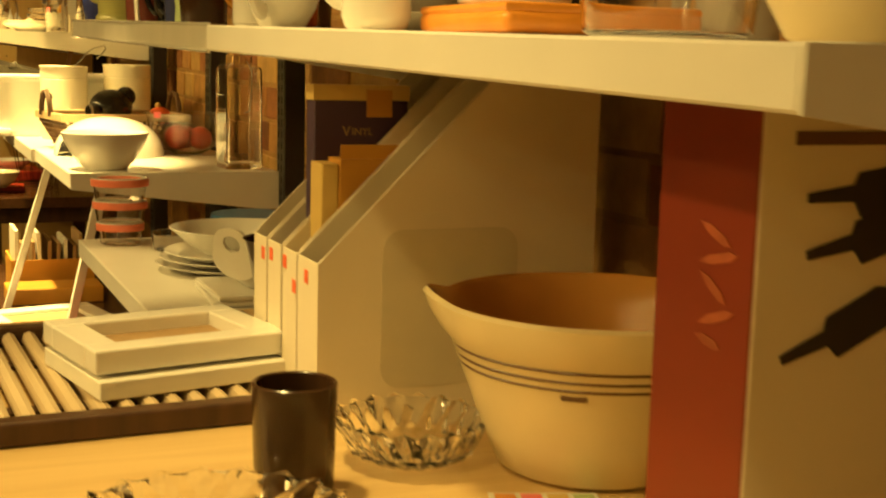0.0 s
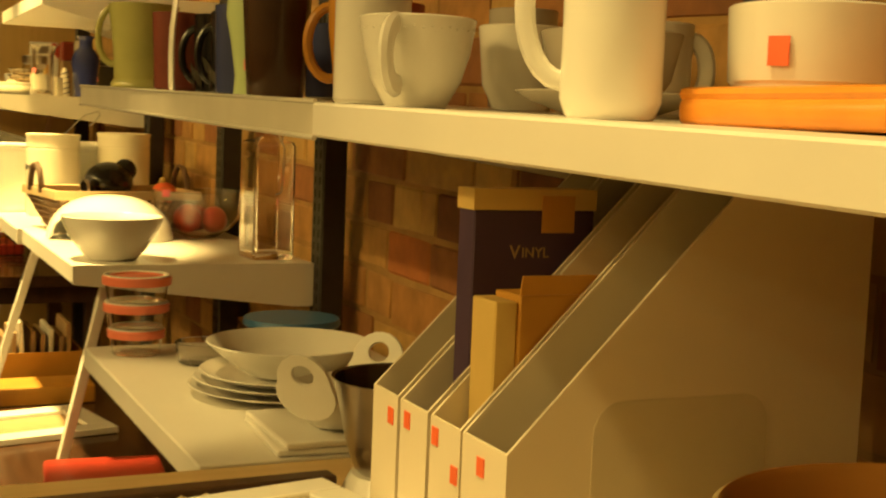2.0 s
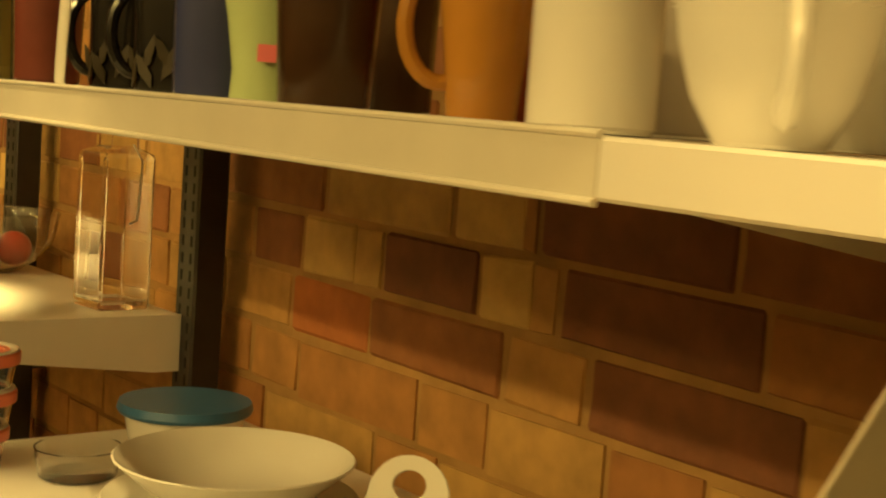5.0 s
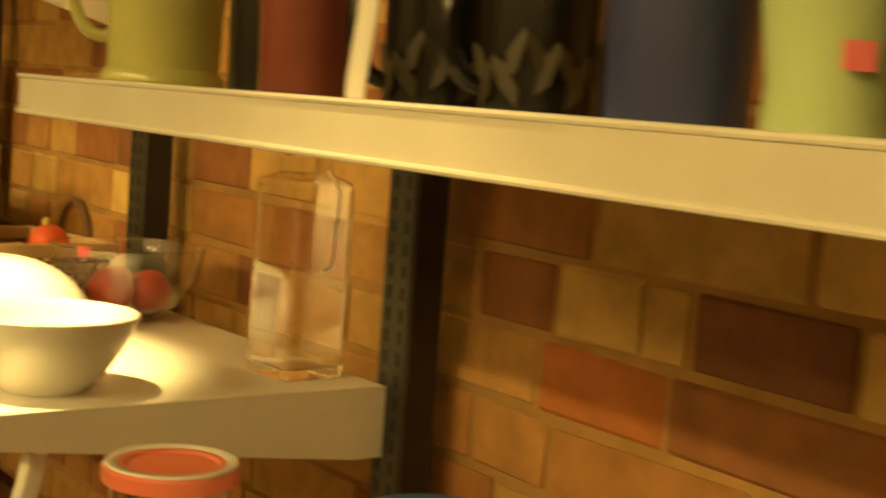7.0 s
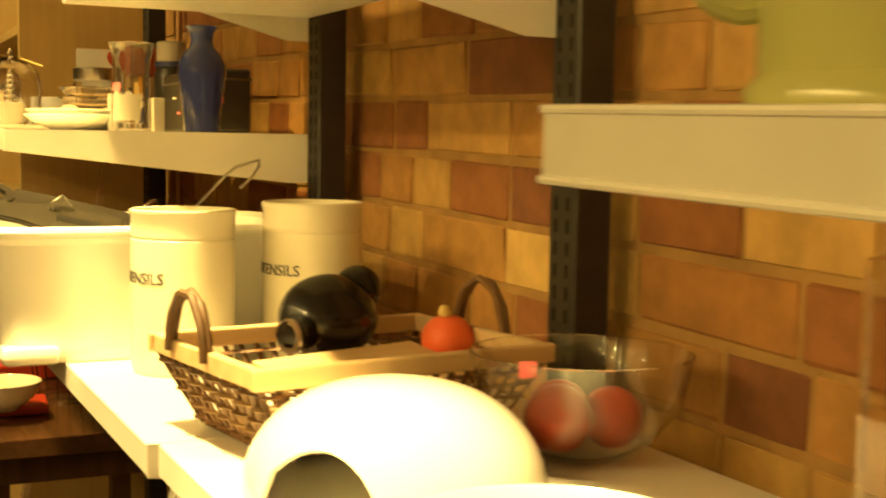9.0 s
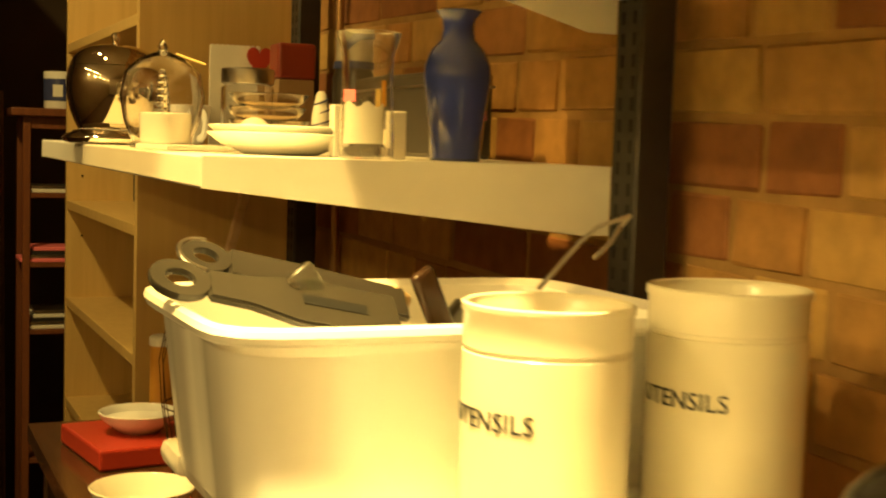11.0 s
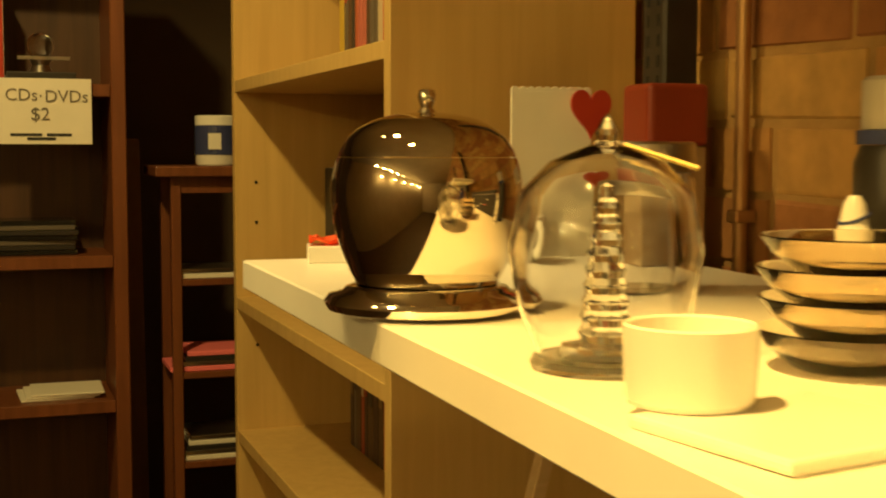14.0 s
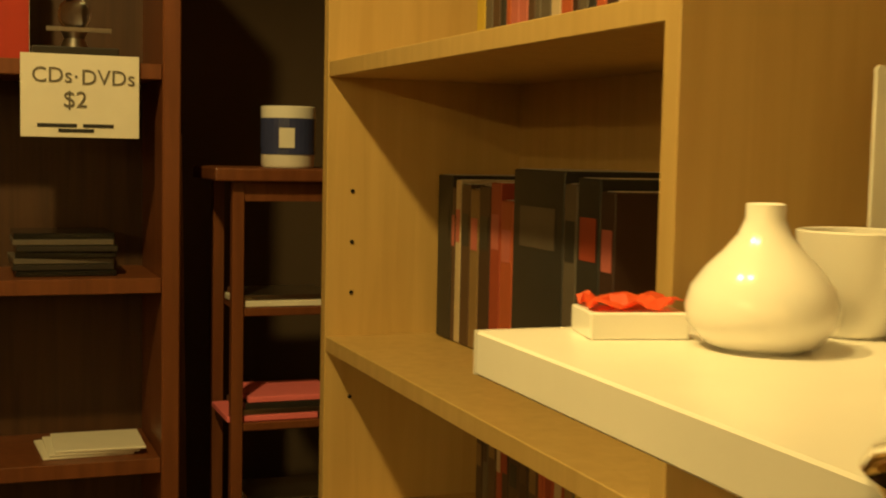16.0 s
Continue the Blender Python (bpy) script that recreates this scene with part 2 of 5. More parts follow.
def lathe(prof, seg=40, sx=1.0, sy=1.0, cx=0.0, cy=0.0):
    """Turns (radius, height) pairs round the z axis; radius 0 closes."""
    bm = bmesh.new()
    rings = []
    for r, z in prof:
        if r <= 1e-6:
            rings.append([bm.verts.new((cx, cy, z))])
        else:
            rings.append([bm.verts.new((cx + r * sx * math.cos(2 * math.pi * i / seg), cy + r * sy * math.sin(2 * math.pi * i / seg), z)) for i in range(seg)])
    for a, b in zip(rings, rings[1:]):
        for i in range(seg):
            j = (i + 1) % seg
            q = [a[i % len(a)], a[j % len(a)], b[j % len(b)], b[i % len(b)]]
            q = list(dict.fromkeys(q))
            if len(q) > 2:
                bm.faces.new(q)
    bmesh.ops.recalc_face_normals(bm, faces=bm.faces[:])
    return bm


def shell(outer, wall):
    """A vessel's profile: outer pairs from the foot's axis to the rim, then an inner wall back down."""
    inner = [(max(r - wall, 0.0), max(z, outer[0][1] + wall * 1.5)) for r, z in reversed(outer[1:])]
    rim_r, rim_z = outer[-1]
    prof = [(0.0, outer[0][1])] + list(outer) + [(rim_r - wall * 0.5, rim_z + wall * 0.35)] + inner
    prof.append((0.0, inner[-1][1]))
    return prof


def sweep(pts, r, seg=8, closed=False, flat=1.0):
    """A rod along points; flat squeezes its section."""
    bm = bmesh.new()
    P = [Vector(p) for p in pts]
    n = len(P)
    rings, up = [], None
    for i in range(n):
        d = (P[(i + 1) % n] - P[i - 1]) if closed else (P[min(i + 1, n - 1)] - P[max(i - 1, 0)])
        d.normalize()
        if up is None:
            up = Vector((0, 0, 1)) if abs(d.z) < 0.9 else Vector((1, 0, 0))
        side = d.cross(up).normalized()
        up = side.cross(d).normalized()
        rings.append([bm.verts.new(P[i] + (side * math.cos(2 * math.pi * k / seg) + up * math.sin(2 * math.pi * k / seg) * flat) * r) for k in range(seg)])
    pairs = list(zip(rings, rings[1:])) + ([(rings[-1], rings[0])] if closed else [])
    for a, b in pairs:
        for k in range(seg):
            j = (k + 1) % seg
            bm.faces.new((a[k], a[j], b[j], b[k]))
    if not closed:
        bm.faces.new(rings[0])
        bm.faces.new(rings[-1][::-1])
    bmesh.ops.recalc_face_normals(bm, faces=bm.faces[:])
    return bm


def arc(cx, cz, rx, rz, a0, a1, n=14, y=0.0):
    return [(cx + rx * math.cos(radians(a0 + (a1 - a0) * i / n)), y, cz + rz * math.sin(radians(a0 + (a1 - a0) * i / n))) for i in range(n + 1)]


def prism(pts, d, axis="y"):
    """A polygon of (u, v) pairs, drawn out by d from 0 along an axis; u, v are the other two axes in order."""
    bm = bmesh.new()

    def at(u, v, w):
        return {"y": (u, w, v), "x": (w, u, v), "z": (u, v, w)}[axis]

    a = [bm.verts.new(at(u, v, 0)) for u, v in pts]
    b = [bm.verts.new(at(u, v, d)) for u, v in pts]
    bm.faces.new(a)
    bm.faces.new(b[::-1])
    for i in range(len(pts)):
        j = (i + 1) % len(pts)
        bm.faces.new((a[i], a[j], b[j], b[i]))
    bmesh.ops.recalc_face_normals(bm, faces=bm.faces[:])
    return bm


def moved(bm, m):
    bmesh.ops.transform(bm, matrix=m, verts=bm.verts[:])
    return bm


def solid(name, bm, material, smooth=False):
    me = bpy.data.meshes.new(name)
    bm.to_mesh(me)
    bm.free()
    me.materials.append(material)
    if smooth:
        me.shade_smooth()
        me.set_sharp_from_angle(angle=radians(40))
    return new(name, me)


def part(name, bm, material, parent, label="", smooth=False):
    ob = solid(name, bm, material, smooth)
    ob.parent = parent
    return tagged(ob, label=label)


def thing(name, label, category, x, y, z, rz=0.0, group="", kind=""):
    ob = new(name)
    ob.empty_display_size = 0.05
    ob.matrix_world = pose(x, y, z, 0, 0, rz)
    return tagged(ob, label, category, group, kind)


def single(name, bm, material, label, category, x, y, z, rz=0.0, group="", smooth=False, rx=0.0, ry=0.0):
    ob = solid(name, bm, material, smooth)
    ob.matrix_world = pose(x, y, z, rx, ry, rz)
    return tagged(ob, label, category, group)


# ---- the room ----
WALL_X = 0.722


def setting(name, bm, material, label, category):
    return tagged(solid(name, bm, material), label, category, kind="structure")


setting("floor", bx(-2.4, 0.95, -1.6, 7.0, -0.1, 0.0), M_FLOOR, "dark worn wooden shop floor", "floor")
setting("ceiling", bx(-2.4, 0.95, -1.6, 7.0, 2.75, 2.85), M_CEIL, "dim painted ceiling of the shop", "ceiling")
wall_east = setting("wall_east", bx(WALL_X + 0.0012, 0.95, -1.6, 7.0, 0.0, 2.75), M_MORTAR, "old brick wall with pale lime mortar joints", "wall")
setting("wall_west", bx(-2.6, -2.4, -1.6, 7.0, 0.0, 2.75), M_PALE, "plain cream painted shop wall", "wall")
setting("wall_north", bx(-2.4, 0.95, 6.8, 7.0, 0.0, 2.75), M_WALL, "dark brown wall behind the media shelves", "wall")
setting("wall_south", bx(-2.4, 0.95, -1.8, -1.6, 0.0, 2.75), M_PALE, "plain cream painted shop wall", "wall")

# slotted uprights with tapered brackets
X_POST = 0.655


def upright(y):
    t = thing("shelf_upright", "black slotted steel upright fixed to the brick wall", "shelf upright", X_POST, y, 0, group="shelf uprights")
    part("channel", bx(0.0, 0.039, 0.0, 0.045, 0.0, 2.3, 0.003, 1), M_POST, t)
    for z in (0.5, 1.1, 1.86):
        part("spacer", bx(0.0395, WALL_X - X_POST - 0.004, 0.010, 0.035, z, z + 0.04, 0.001, 1), M_POST, t, "short steel spacer on the wall")
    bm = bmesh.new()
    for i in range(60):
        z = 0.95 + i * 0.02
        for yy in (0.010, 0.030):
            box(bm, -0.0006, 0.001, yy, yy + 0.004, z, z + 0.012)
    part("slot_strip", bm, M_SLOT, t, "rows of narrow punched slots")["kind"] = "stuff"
    return t


for y in (0.835, 1.62, 2.632, 3.20, 3.858, 4.90):
    upright(y)


def shelf(y0, y1, ztop, xf, label, lip=False, thick=0.027, rise=0.0, deep=0.066, far=True):
    """rise: how much higher the far end stands."""
    t = thing("wall_shelf", label, "shelf", xf, y0, ztop, group="shelves on the uprights")
    t.matrix_world = pose(xf, y0, ztop, math.degrees(math.atan2(rise, y1 - y0)), 0, 0)
    d, n = X_POST - xf - 0.001, y1 - y0
    part("board", bx(0, d, 0, n, -thick, 0, 0.0015, 1), M_WHITE, t)
    for yy in (-0.0025, n + 0.0005) if far else (-0.0025,):
        bm = prism([(0.0, 0.0), (d, 0.0), (d, -deep), (d - 0.03, -deep), (0.0, -thick)], 0.002)
        part("bracket", moved(bm, Matrix.Translation((0, yy, 0))), M_BRACKET, t, "tapered white steel end plate")
    if lip:
        bm = bx(-0.004, -0.001, -0.003, n, -thick - 0.003, 0.0, 0.0006, 1)
        part("ticket_strip", bm, M_STRIP, t, "pale ticket channel along the front edge")
        # plastic edges as rods, paler than the strip to draw their bright glint
        for z, r in ((0.0008, 0.0018), (-thick - 0.0038, 0.0018)):
            part("strip_edge", sweep([(-0.004, -0.003, z), (-0.004, n, z)], r, 8), M_PLEDGE, t, "shiny rolled plastic edge with its glint in pale colour", True)
    return t


def z_ab(y):
    return 1.5 + 0.0205 * (y - 1.67)


def z_e(y):
    return 1.517 + 0.0055 * (y - 3.9)


shelf(0.815, 1.668, z_ab(0.815), 0.300, "white laminate shelf holding mugs and baking dishes", rise=0.0175, thick=0.0235, far=False)
shelf(1.673, 2.645, z_ab(1.673), 0.307, "white shelf with a clear ticket strip holding coloured mugs", lip=True, rise=0.0199, thick=0.0206, far=False)
shelf(2.660, 3.226, 1.270, 0.297, "white shelf under the lamp with bowls and a basket")
shelf(3.233, 3.940, 1.269, 0.289, "white shelf with canisters and a utensil tub")
shelf(1.912, 2.512, 1.180, 0.290, "white shelf with stacked plates and storage tubs")
shelf(3.240, 3.895, 1.700, 0.330, "white upper shelf above the canisters", deep=0.097, far=False)
shelf(3.902, 4.120, 1.728, 0.400, "short white upper shelf above the vases", deep=0.086, far=False)
shelf(3.902, 5.000, z_e(3.902), 0.260, "white shelf with glass jars, saucers and a blue vase", rise=0.006)


# ---- bookcase, media shelf and disc tower at the far end ----
def bookcase():
    t = thing("bookcase", "birch veneer bookcase half filled with books", "bookcase", 0.42, 5.042, 0.0)
    D, W, HT, T = 0.28, 0.885, 2.05, 0.021
    part("side_panel", bx(0, D, 0, T, 0, HT, 0.001, 1), M_BIRCH, t)
    far = part("side_panel", bx(0, D, W - T, W, 0, HT, 0.001, 1), M_BIRCH, t)
    part("back_panel", bx(D - 0.006, D, T, W - T, 0, HT), M_BIRCH, t)
    part("top_panel", bx(0, D - 0.006, T, W - T, HT - T, HT), M_BIRCH, t)
    for z in (0.06, 0.62, 0.90, 1.136, 1.362, 1.722):
        part("shelf_board", bx(0.001, D - 0.007, T, W - T, z, z + 0.02, 0.001, 1), M_BIRCH, t)
    for z in (1.44, 1.507, 1.574, 1.30):
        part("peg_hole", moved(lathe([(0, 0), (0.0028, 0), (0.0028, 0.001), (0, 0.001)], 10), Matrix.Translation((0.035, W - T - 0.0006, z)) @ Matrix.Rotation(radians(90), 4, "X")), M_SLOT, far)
    return t


bookcase()

BOOKS = [(0.05, 0.025, 0.02), (0.35, 0.06, 0.03), (0.09, 0.05, 0.03), (0.45, 0.10, 0.04), (0.03, 0.03, 0.03), (0.25, 0.16, 0.07), (0.55, 0.45, 0.30), (0.12, 0.10, 0.08), (0.6, 0.42, 0.05), (0.5, 0.14, 0.12)]
M_BOOK = [mat("book_cover", c, 0.5, var=0.1) for c in BOOKS]


def book(x, y, z, d, w, h, m, lean=0.0, name="book", label="closed book standing upright on the bookcase shelf", cat="book", group="books in the bookcase"):
    t = thing(name, label, cat, x, y, z, group=group)
    t.matrix_world = pose(x, y, z, lean, 0, 0)
    part("cover", bx(0, d, 0, w, 0, h, 0.0015, 1), m, t)
    part("page_block", bx(0.006, d + 0.0006, 0.002, w - 0.002, 0.003, h + 0.0005), M_PAPER, t)
    if h > 0.1:
        part("spine_band", bx(-0.0006, 0.001, 0.15 * w, 0.85 * w, h * 0.62, h * 0.82), M_BOOK[int(h * 997) % 10], t)


rng = random.Random(7)
y = 5.885
for i, (w, h, m) in enumerate([(0.05, 0.215, 4), (0.012, 0.20, 2), (0.018, 0.21, 6), (0.03, 0.205, 2), (0.028, 0.20, 5), (0.035, 0.205, 0), (0.03, 0.21, 1), (0.035, 0.19, 3), (0.13, 0.228, 4), (0.03, 0.215, 7), (0.05, 0.222, 4), (0.03, 0.21, 0)]):
    y -= w + 0.001
    book(0.568, y, 1.383, 0.12, w, h, M_BOOK[m])
y = 5.74
for i in range(24):
    w = rng.uniform(0.014, 0.030)
    y -= w + 0.002
    book(0.57, y, 1.157, 0.11, w, rng.uniform(0.13, 0.17), M_BOOK[rng.choice((0, 1, 6, 2, 3, 7, 0, 5))])
y = 5.72
for i in range(26):
    w = rng.uniform(0.012, 0.026)
    y -= w + 0.001
    book(0.55, y, 1.743, 0.13, w, rng.uniform(0.17, 0.20), M_BOOK[8 if i == 0 else rng.choice((0, 6, 3, 9, 7, 4, 6, 2))], name="dvd_case", label="thin plastic disc case standing on the bookcase shelf", cat="disc case", group="disc cases in the bookcase")
y = 5.6
for i in range(14):
    w = rng.uniform(0.016, 0.03)
    y -= w + 0.002
    book(0.56, y, 0.921, 0.12, w, rng.uniform(0.15, 0.19), M_BOOK[rng.choice((0, 1, 4, 5, 7, 3))])


def media_shelf():
    t = thing("media_shelf", "dark red-stained wooden shelf unit with few discs", "shelf unit", -0.62, 6.15, 0.0)
    W, D, H = 0.89, 0.22, 2.1
    part("side_panel", bx(W - 0.026, W, 0, D, 0, H, 0.002, 1), M_REDWOOD, t)
    part("side_panel", bx(0, 0.026, 0, D, 0, H, 0.002, 1), M_REDWOOD, t)
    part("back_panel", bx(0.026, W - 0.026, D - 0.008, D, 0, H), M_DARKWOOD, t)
    for z in (0.3, 0.62, 0.90, 1.15, 1.415, 1.722, 2.0):
        part("shelf_board", bx(0.027, W - 0.027, 0.002, D - 0.009, z, z + 0.022, 0.001, 1), M_REDWOOD, t)


media_shelf()


def letters(text, size, depth=0.0006):
    """Plain letters as a mesh in the x-z plane, lower left at the origin."""
    cu = bpy.data.curves.new("letters", "FONT")
    cu.body, cu.size, cu.extrude, cu.resolution_u = text, size, depth, 3
    ob = bpy.data.objects.new("letters", cu)
    me = ob.to_mesh()
    bm = bmesh.new()
    bm.from_mesh(me)
    ob.to_mesh_clear()
    bpy.data.objects.remove(ob)
    return moved(bm, Matrix.Rotation(radians(90), 4, "X"))


def price_sign():
    t = thing("price_sign", "white hand-lettered card sign on the media shelf", "sign", 0.050, 6.143, 1.637)
    part("card", bx(0, 0.160, 0, 0.002, 0, 0.115, 0.0004, 1), M_PAPER, t)
    for s, size, x, z in (("CDs", 0.030, 0.014, 0.076), ("·", 0.03, 0.070, 0.074), ("DVDs", 0.030, 0.080, 0.074), ("$2", 0.032, 0.056, 0.042)):
        part("lettering", moved(letters(s, size), Matrix.Translation((x, -0.001, z))), M_PENCIL, t, "grey hand-drawn capitals")
    for x0, x1, z in ((0.022, 0.075, 0.014), (0.083, 0.125, 0.014), (0.05, 0.098, 0.007)):
        part("small_line", bx(x0, x1, -0.001, 0.0005, z, z + 0.005), M_INK, t, "line of small lettering")


price_sign()
t = thing("snow_globe_trophy", "small glass globe trophy on a dark plinth", "ornament", 0.128, 6.22, 1.744)
part("plinth", bx(-0.06, 0.06, -0.03, 0.03, 0, 0.022, 0.002), M_DARKPLA, t)
part("stem", lathe([(0, 0.022), (0.02, 0.022), (0.014, 0.035), (0.02, 0.048), (0, 0.048)], 20), M_STEEL, t, "", True)
part("globe", lathe([(0, 0.046)] + [(0.024 * math.sin(a), 0.07 - 0.024 * math.cos(a)) for a in (0.3, 0.6, 0.9, 1.2, 1.57, 1.9, 2.2, 2.5, 2.8)] + [(0, 0.094)], 24), M_GLASS, t, "", True)
part("plate", bx(-0.04, 0.05, -0.022, -0.019, 0.044, 0.050), M_STEEL, t)
book(0.02, 6.20, 1.744, 0.045, 0.10, 0.19, M_REDPLA, name="red_binder", label="red case standing on the media shelf", cat="binder", group="")
for i in range(7):
    single("disc_case", bx(0, 0.14, 0, 0.12, 0, 0.0085, 0.001, 1), (M_BLACK, M_DARKPLA, M_BOOK[7])[i % 3], "black disc case lying in a stack", "disc case", 0.04 + 0.006 * rng.random(), 6.19, 1.4375 + 0.009 * i, rng.uniform(-4, 4), "stacked disc cases")
for i in range(3):
    single("paper_sheet", bx(0, 0.13, 0, 0.12, 0, 0.004, 0.001, 1), M_PAPER, "pale leaflet lying on the media shelf", "leaflet", 0.08 + 0.008 * i, 6.18, 1.1725 + 0.0045 * i, 3 - 2 * i, "leaflets")


def disc_tower():
    t = thing("disc_tower", "slim red-stained wooden disc tower", "disc rack", 0.350, 6.17, 0.0)
    W, D = 0.22, 0.17
    part("top_board", bx(-0.03, W + 0.03, -0.02, D, 1.578, 1.598, 0.003), M_REDWOOD, t)
    part("apron", bx(0.002, W - 0.002, 0.004, 0.018, 1.548, 1.5775), M_REDWOOD, t)
    for x in (0.0, W - 0.018):
        for yy in (0.0, D - 0.018):
            part("post", bx(x, x + 0.018, yy, yy + 0.018, 0, 1.5775, 0.001, 1), M_REDWOOD, t)
    for z in (0.4, 0.7, 1.03, 1.20, 1.375):
        part("rack_board", bx(0.019, W - 0.019, 0.001, D - 0.001, z, z + 0.012, 0.001, 1), M_REDWOOD, t)
    return t


disc_tower()
for z, n, red in ((1.3875, 2, 0), (1.2125, 4, 1), (1.0425, 5, 0)):
    for i in range(n):
        single("disc_case", bx(0, 0.142, 0, 0.125, 0, 0.009, 0.001, 1), M_PINK if red and i in (0, 3) else (M_PAPER, M_STEEL, M_DARKPLA)[i % 3], "disc case lying flat in the tower", "disc case", 0.366 - (0.02 if red and i == 0 else 0) + 0.004 * i, 6.18, z + 0.0095 * i, group="disc cases in the tower")
t = thing("printed_mug", "white mug with a dark blue printed picture", "mug", 0.445, 6.22, 1.5985)
part("body", lathe(shell([(0.038, 0), (0.041, 0.004), (0.042, 0.092)], 0.004), 32), M_CERAMIC, t, "", True)
part("print", lathe([(0.0424, 0.02), (0.0424, 0.075)], 32), M_NAVY, t, "dark blue printed band")
part("print_patch", moved(bx(-0.012, 0.012, -0.0008, 0, 0.03, 0.06), Matrix.Translation((-0.012, -0.0418, 0))), M_PAPER, t)
single("leaning_board", bx(0, 0.04, 0, 0.012, 0, 1.66, 0.005), M_KRAFT, "narrow grey-brown board leaning beside the disc tower", "board", 0.295, 6.36, 0.0, 0, rx=-6)


# ---- low dark table under the shelves ----
def low_table(y0, y1, h, x=0.10):
    t = thing("low_table", "dark stained low table under the wall shelves", "table", x, y0, 0.0, group="low tables")
    n, w = y1 - y0, 0.64 - x
    part("tabletop", bx(0, w, 0, n, h - 0.03, h, 0.002), M_DARKGLOSS, t)
    part("apron", bx(0.03, w - 0.03, 0.03, 0.045, h - 0.075, h - 0.0305), M_DARKWOOD, t)
    for xx in (0.02, w - 0.06):
        for yy in (0.046, n - 0.09):
            part("leg", bx(xx, xx + 0.04, yy, yy + 0.04, 0, h - 0.0305, 0.002, 1), M_DARKWOOD, t)


low_table(2.05, 3.85, 0.93)
low_table(4.19, 5.00, 1.06, 0.24)


def trestle_leg(y, xt, zt, slope, m, label):
    single("support_leg", moved(bx(-0.007, 0.007, -0.009, 0.009, 0, zt * math.sqrt(1 + slope * slope), 0.001, 1), Matrix.Rotation(math.atan(slope), 4, "Y")), m, label, "support leg", xt - slope * zt, y, 0, group="support legs")


trestle_leg(2.70, 0.352, 1.242, 0.23, M_BRACKET, "white painted support leg leaning under a shelf")
trestle_leg(3.262, 0.33, 1.241, 0.30, M_BRACKET, "white painted support leg leaning under a shelf")
trestle_leg(4.94, 0.592, 1.490, 0.255, M_PALEWOOD, "pale wooden support leg leaning under a shelf")


def crate(x, y, w, d, h, rz=0):
    t = thing("cardboard_carton", "open cardboard carton full of paper sleeves", "carton", x, y, 0.931, rz, group="cartons")
    for a in (bx(0, 0.004, 0, d, 0, h), bx(w - 0.004, w, 0, d, 0, h), bx(0.004, w - 0.004, 0, 0.004, 0, h), bx(0.004, w - 0.004, d - 0.004, d, 0, h)):
        part("wall", a, M_YELLOWCARD, t)
    part("bottom", bx(0.004, w - 0.004, 0.004, d - 0.004, 0, 0.004), M_YELLOWCARD, t)
    for i in range(9):
        x0 = 0.008 + i * (w - 0.022) / 9
        part("paper_sleeve", moved(bx(0, 0.008, 0, d - 0.02, 0, h + rng.uniform(0.02, 0.06)), Matrix.Translation((x0, 0.01, 0.005)) @ Matrix.Rotation(radians(rng.uniform(-3, 3)), 4, "Y")), (M_PAPER, M_KRAFT, M_CANVAS)[i % 3], t)


crate(0.26, 3.42, 0.18, 0.16, 0.075)


def photo_frame(x, y, z, w, d, rz, label, m_frame, m_mid, h=0.018):
    t = thing("picture_frame", label, "picture frame", x, y, z, rz, group="picture frames")
    b = min(w, d) * 0.2
    part("rail", bx(0, w, 0, b, 0, h, 0.002), m_frame, t)
    part("rail", bx(0, w, d - b, d, 0, h, 0.002), m_frame, t)
    part("stile", bx(0, b, b, d - b, 0, h - 0.0005, 0.001, 1), m_frame, t)
    part("stile", bx(w - b, w, b, d - b, 0, h - 0.0005, 0.001, 1), m_frame, t)
    part("backing", bx(b, w - b, b, d - b, 0, h * 0.35), m_mid, t, "brown woven panel inside the frame")
    return t


single("card_box", bx(0, 0.20, 0, 0.10, 0, 0.035, 0.003), M_YELLOWCARD, "closed ochre card box on the low table", "box", 0.24, 3.28, 0.931)
photo_frame(0.208, 2.985, 0.9305, 0.235, 0.20, 12, "white picture frame lying flat on the low table", M_CERAMIC, M_KRAFT, 0.012)
t = thing("toy_box", "red lidded plastic box with a cream printed front", "box", 0.245, 2.50, 0.931, -6)
part("base", bx(0, 0.155, 0, 0.15, 0, 0.045, 0.003), M_PALEYEL, t)
part("lid", bx(-0.003, 0.158, -0.003, 0.153, 0.0455, 0.066, 0.006), M_REDPLA, t, "bright red lid")
part("front_print", bx(0.012, 0.11, -0.001, 0, 0.008, 0.038), M_PAPER, t)
single("green_case", bx(0, 0.09, 0, 0.12, 0, 0.04, 0.004), M_LIME, "pale green glassy case on the low table", "case", 0.135, 2.50, 0.931, -6)
t = thing("red_tray", "red tray with a white dish", "tray", 0.375, 4.76, 1.061, 8)
part("tray", bx(-0.09, 0.09, -0.10, 0.10, 0.0, 0.03, 0.004), M_REDPLA, t)
part("dish", moved(lathe(shell([(0.03, 0.0), (0.055, 0.02), (0.06, 0.03)], 0.003), 28), Matrix.Translation((0, 0, 0.0305))), M_CERAMIC, t, "white dish", True)
single("red_tray", bx(0, 0.12, 0, 0.10, 0, 0.015, 0.004), M_REDPLA, "flat red plastic tray on the low table", "tray", 0.255, 4.36, 1.061, -5)
single("white_bowl", lathe(shell([(0.025, 0), (0.05, 0.02), (0.062, 0.045)], 0.003), 32), M_CERAMIC, "small white bowl on the low table", "bowl", 0.300, 4.34, 1.0765, smooth=True)


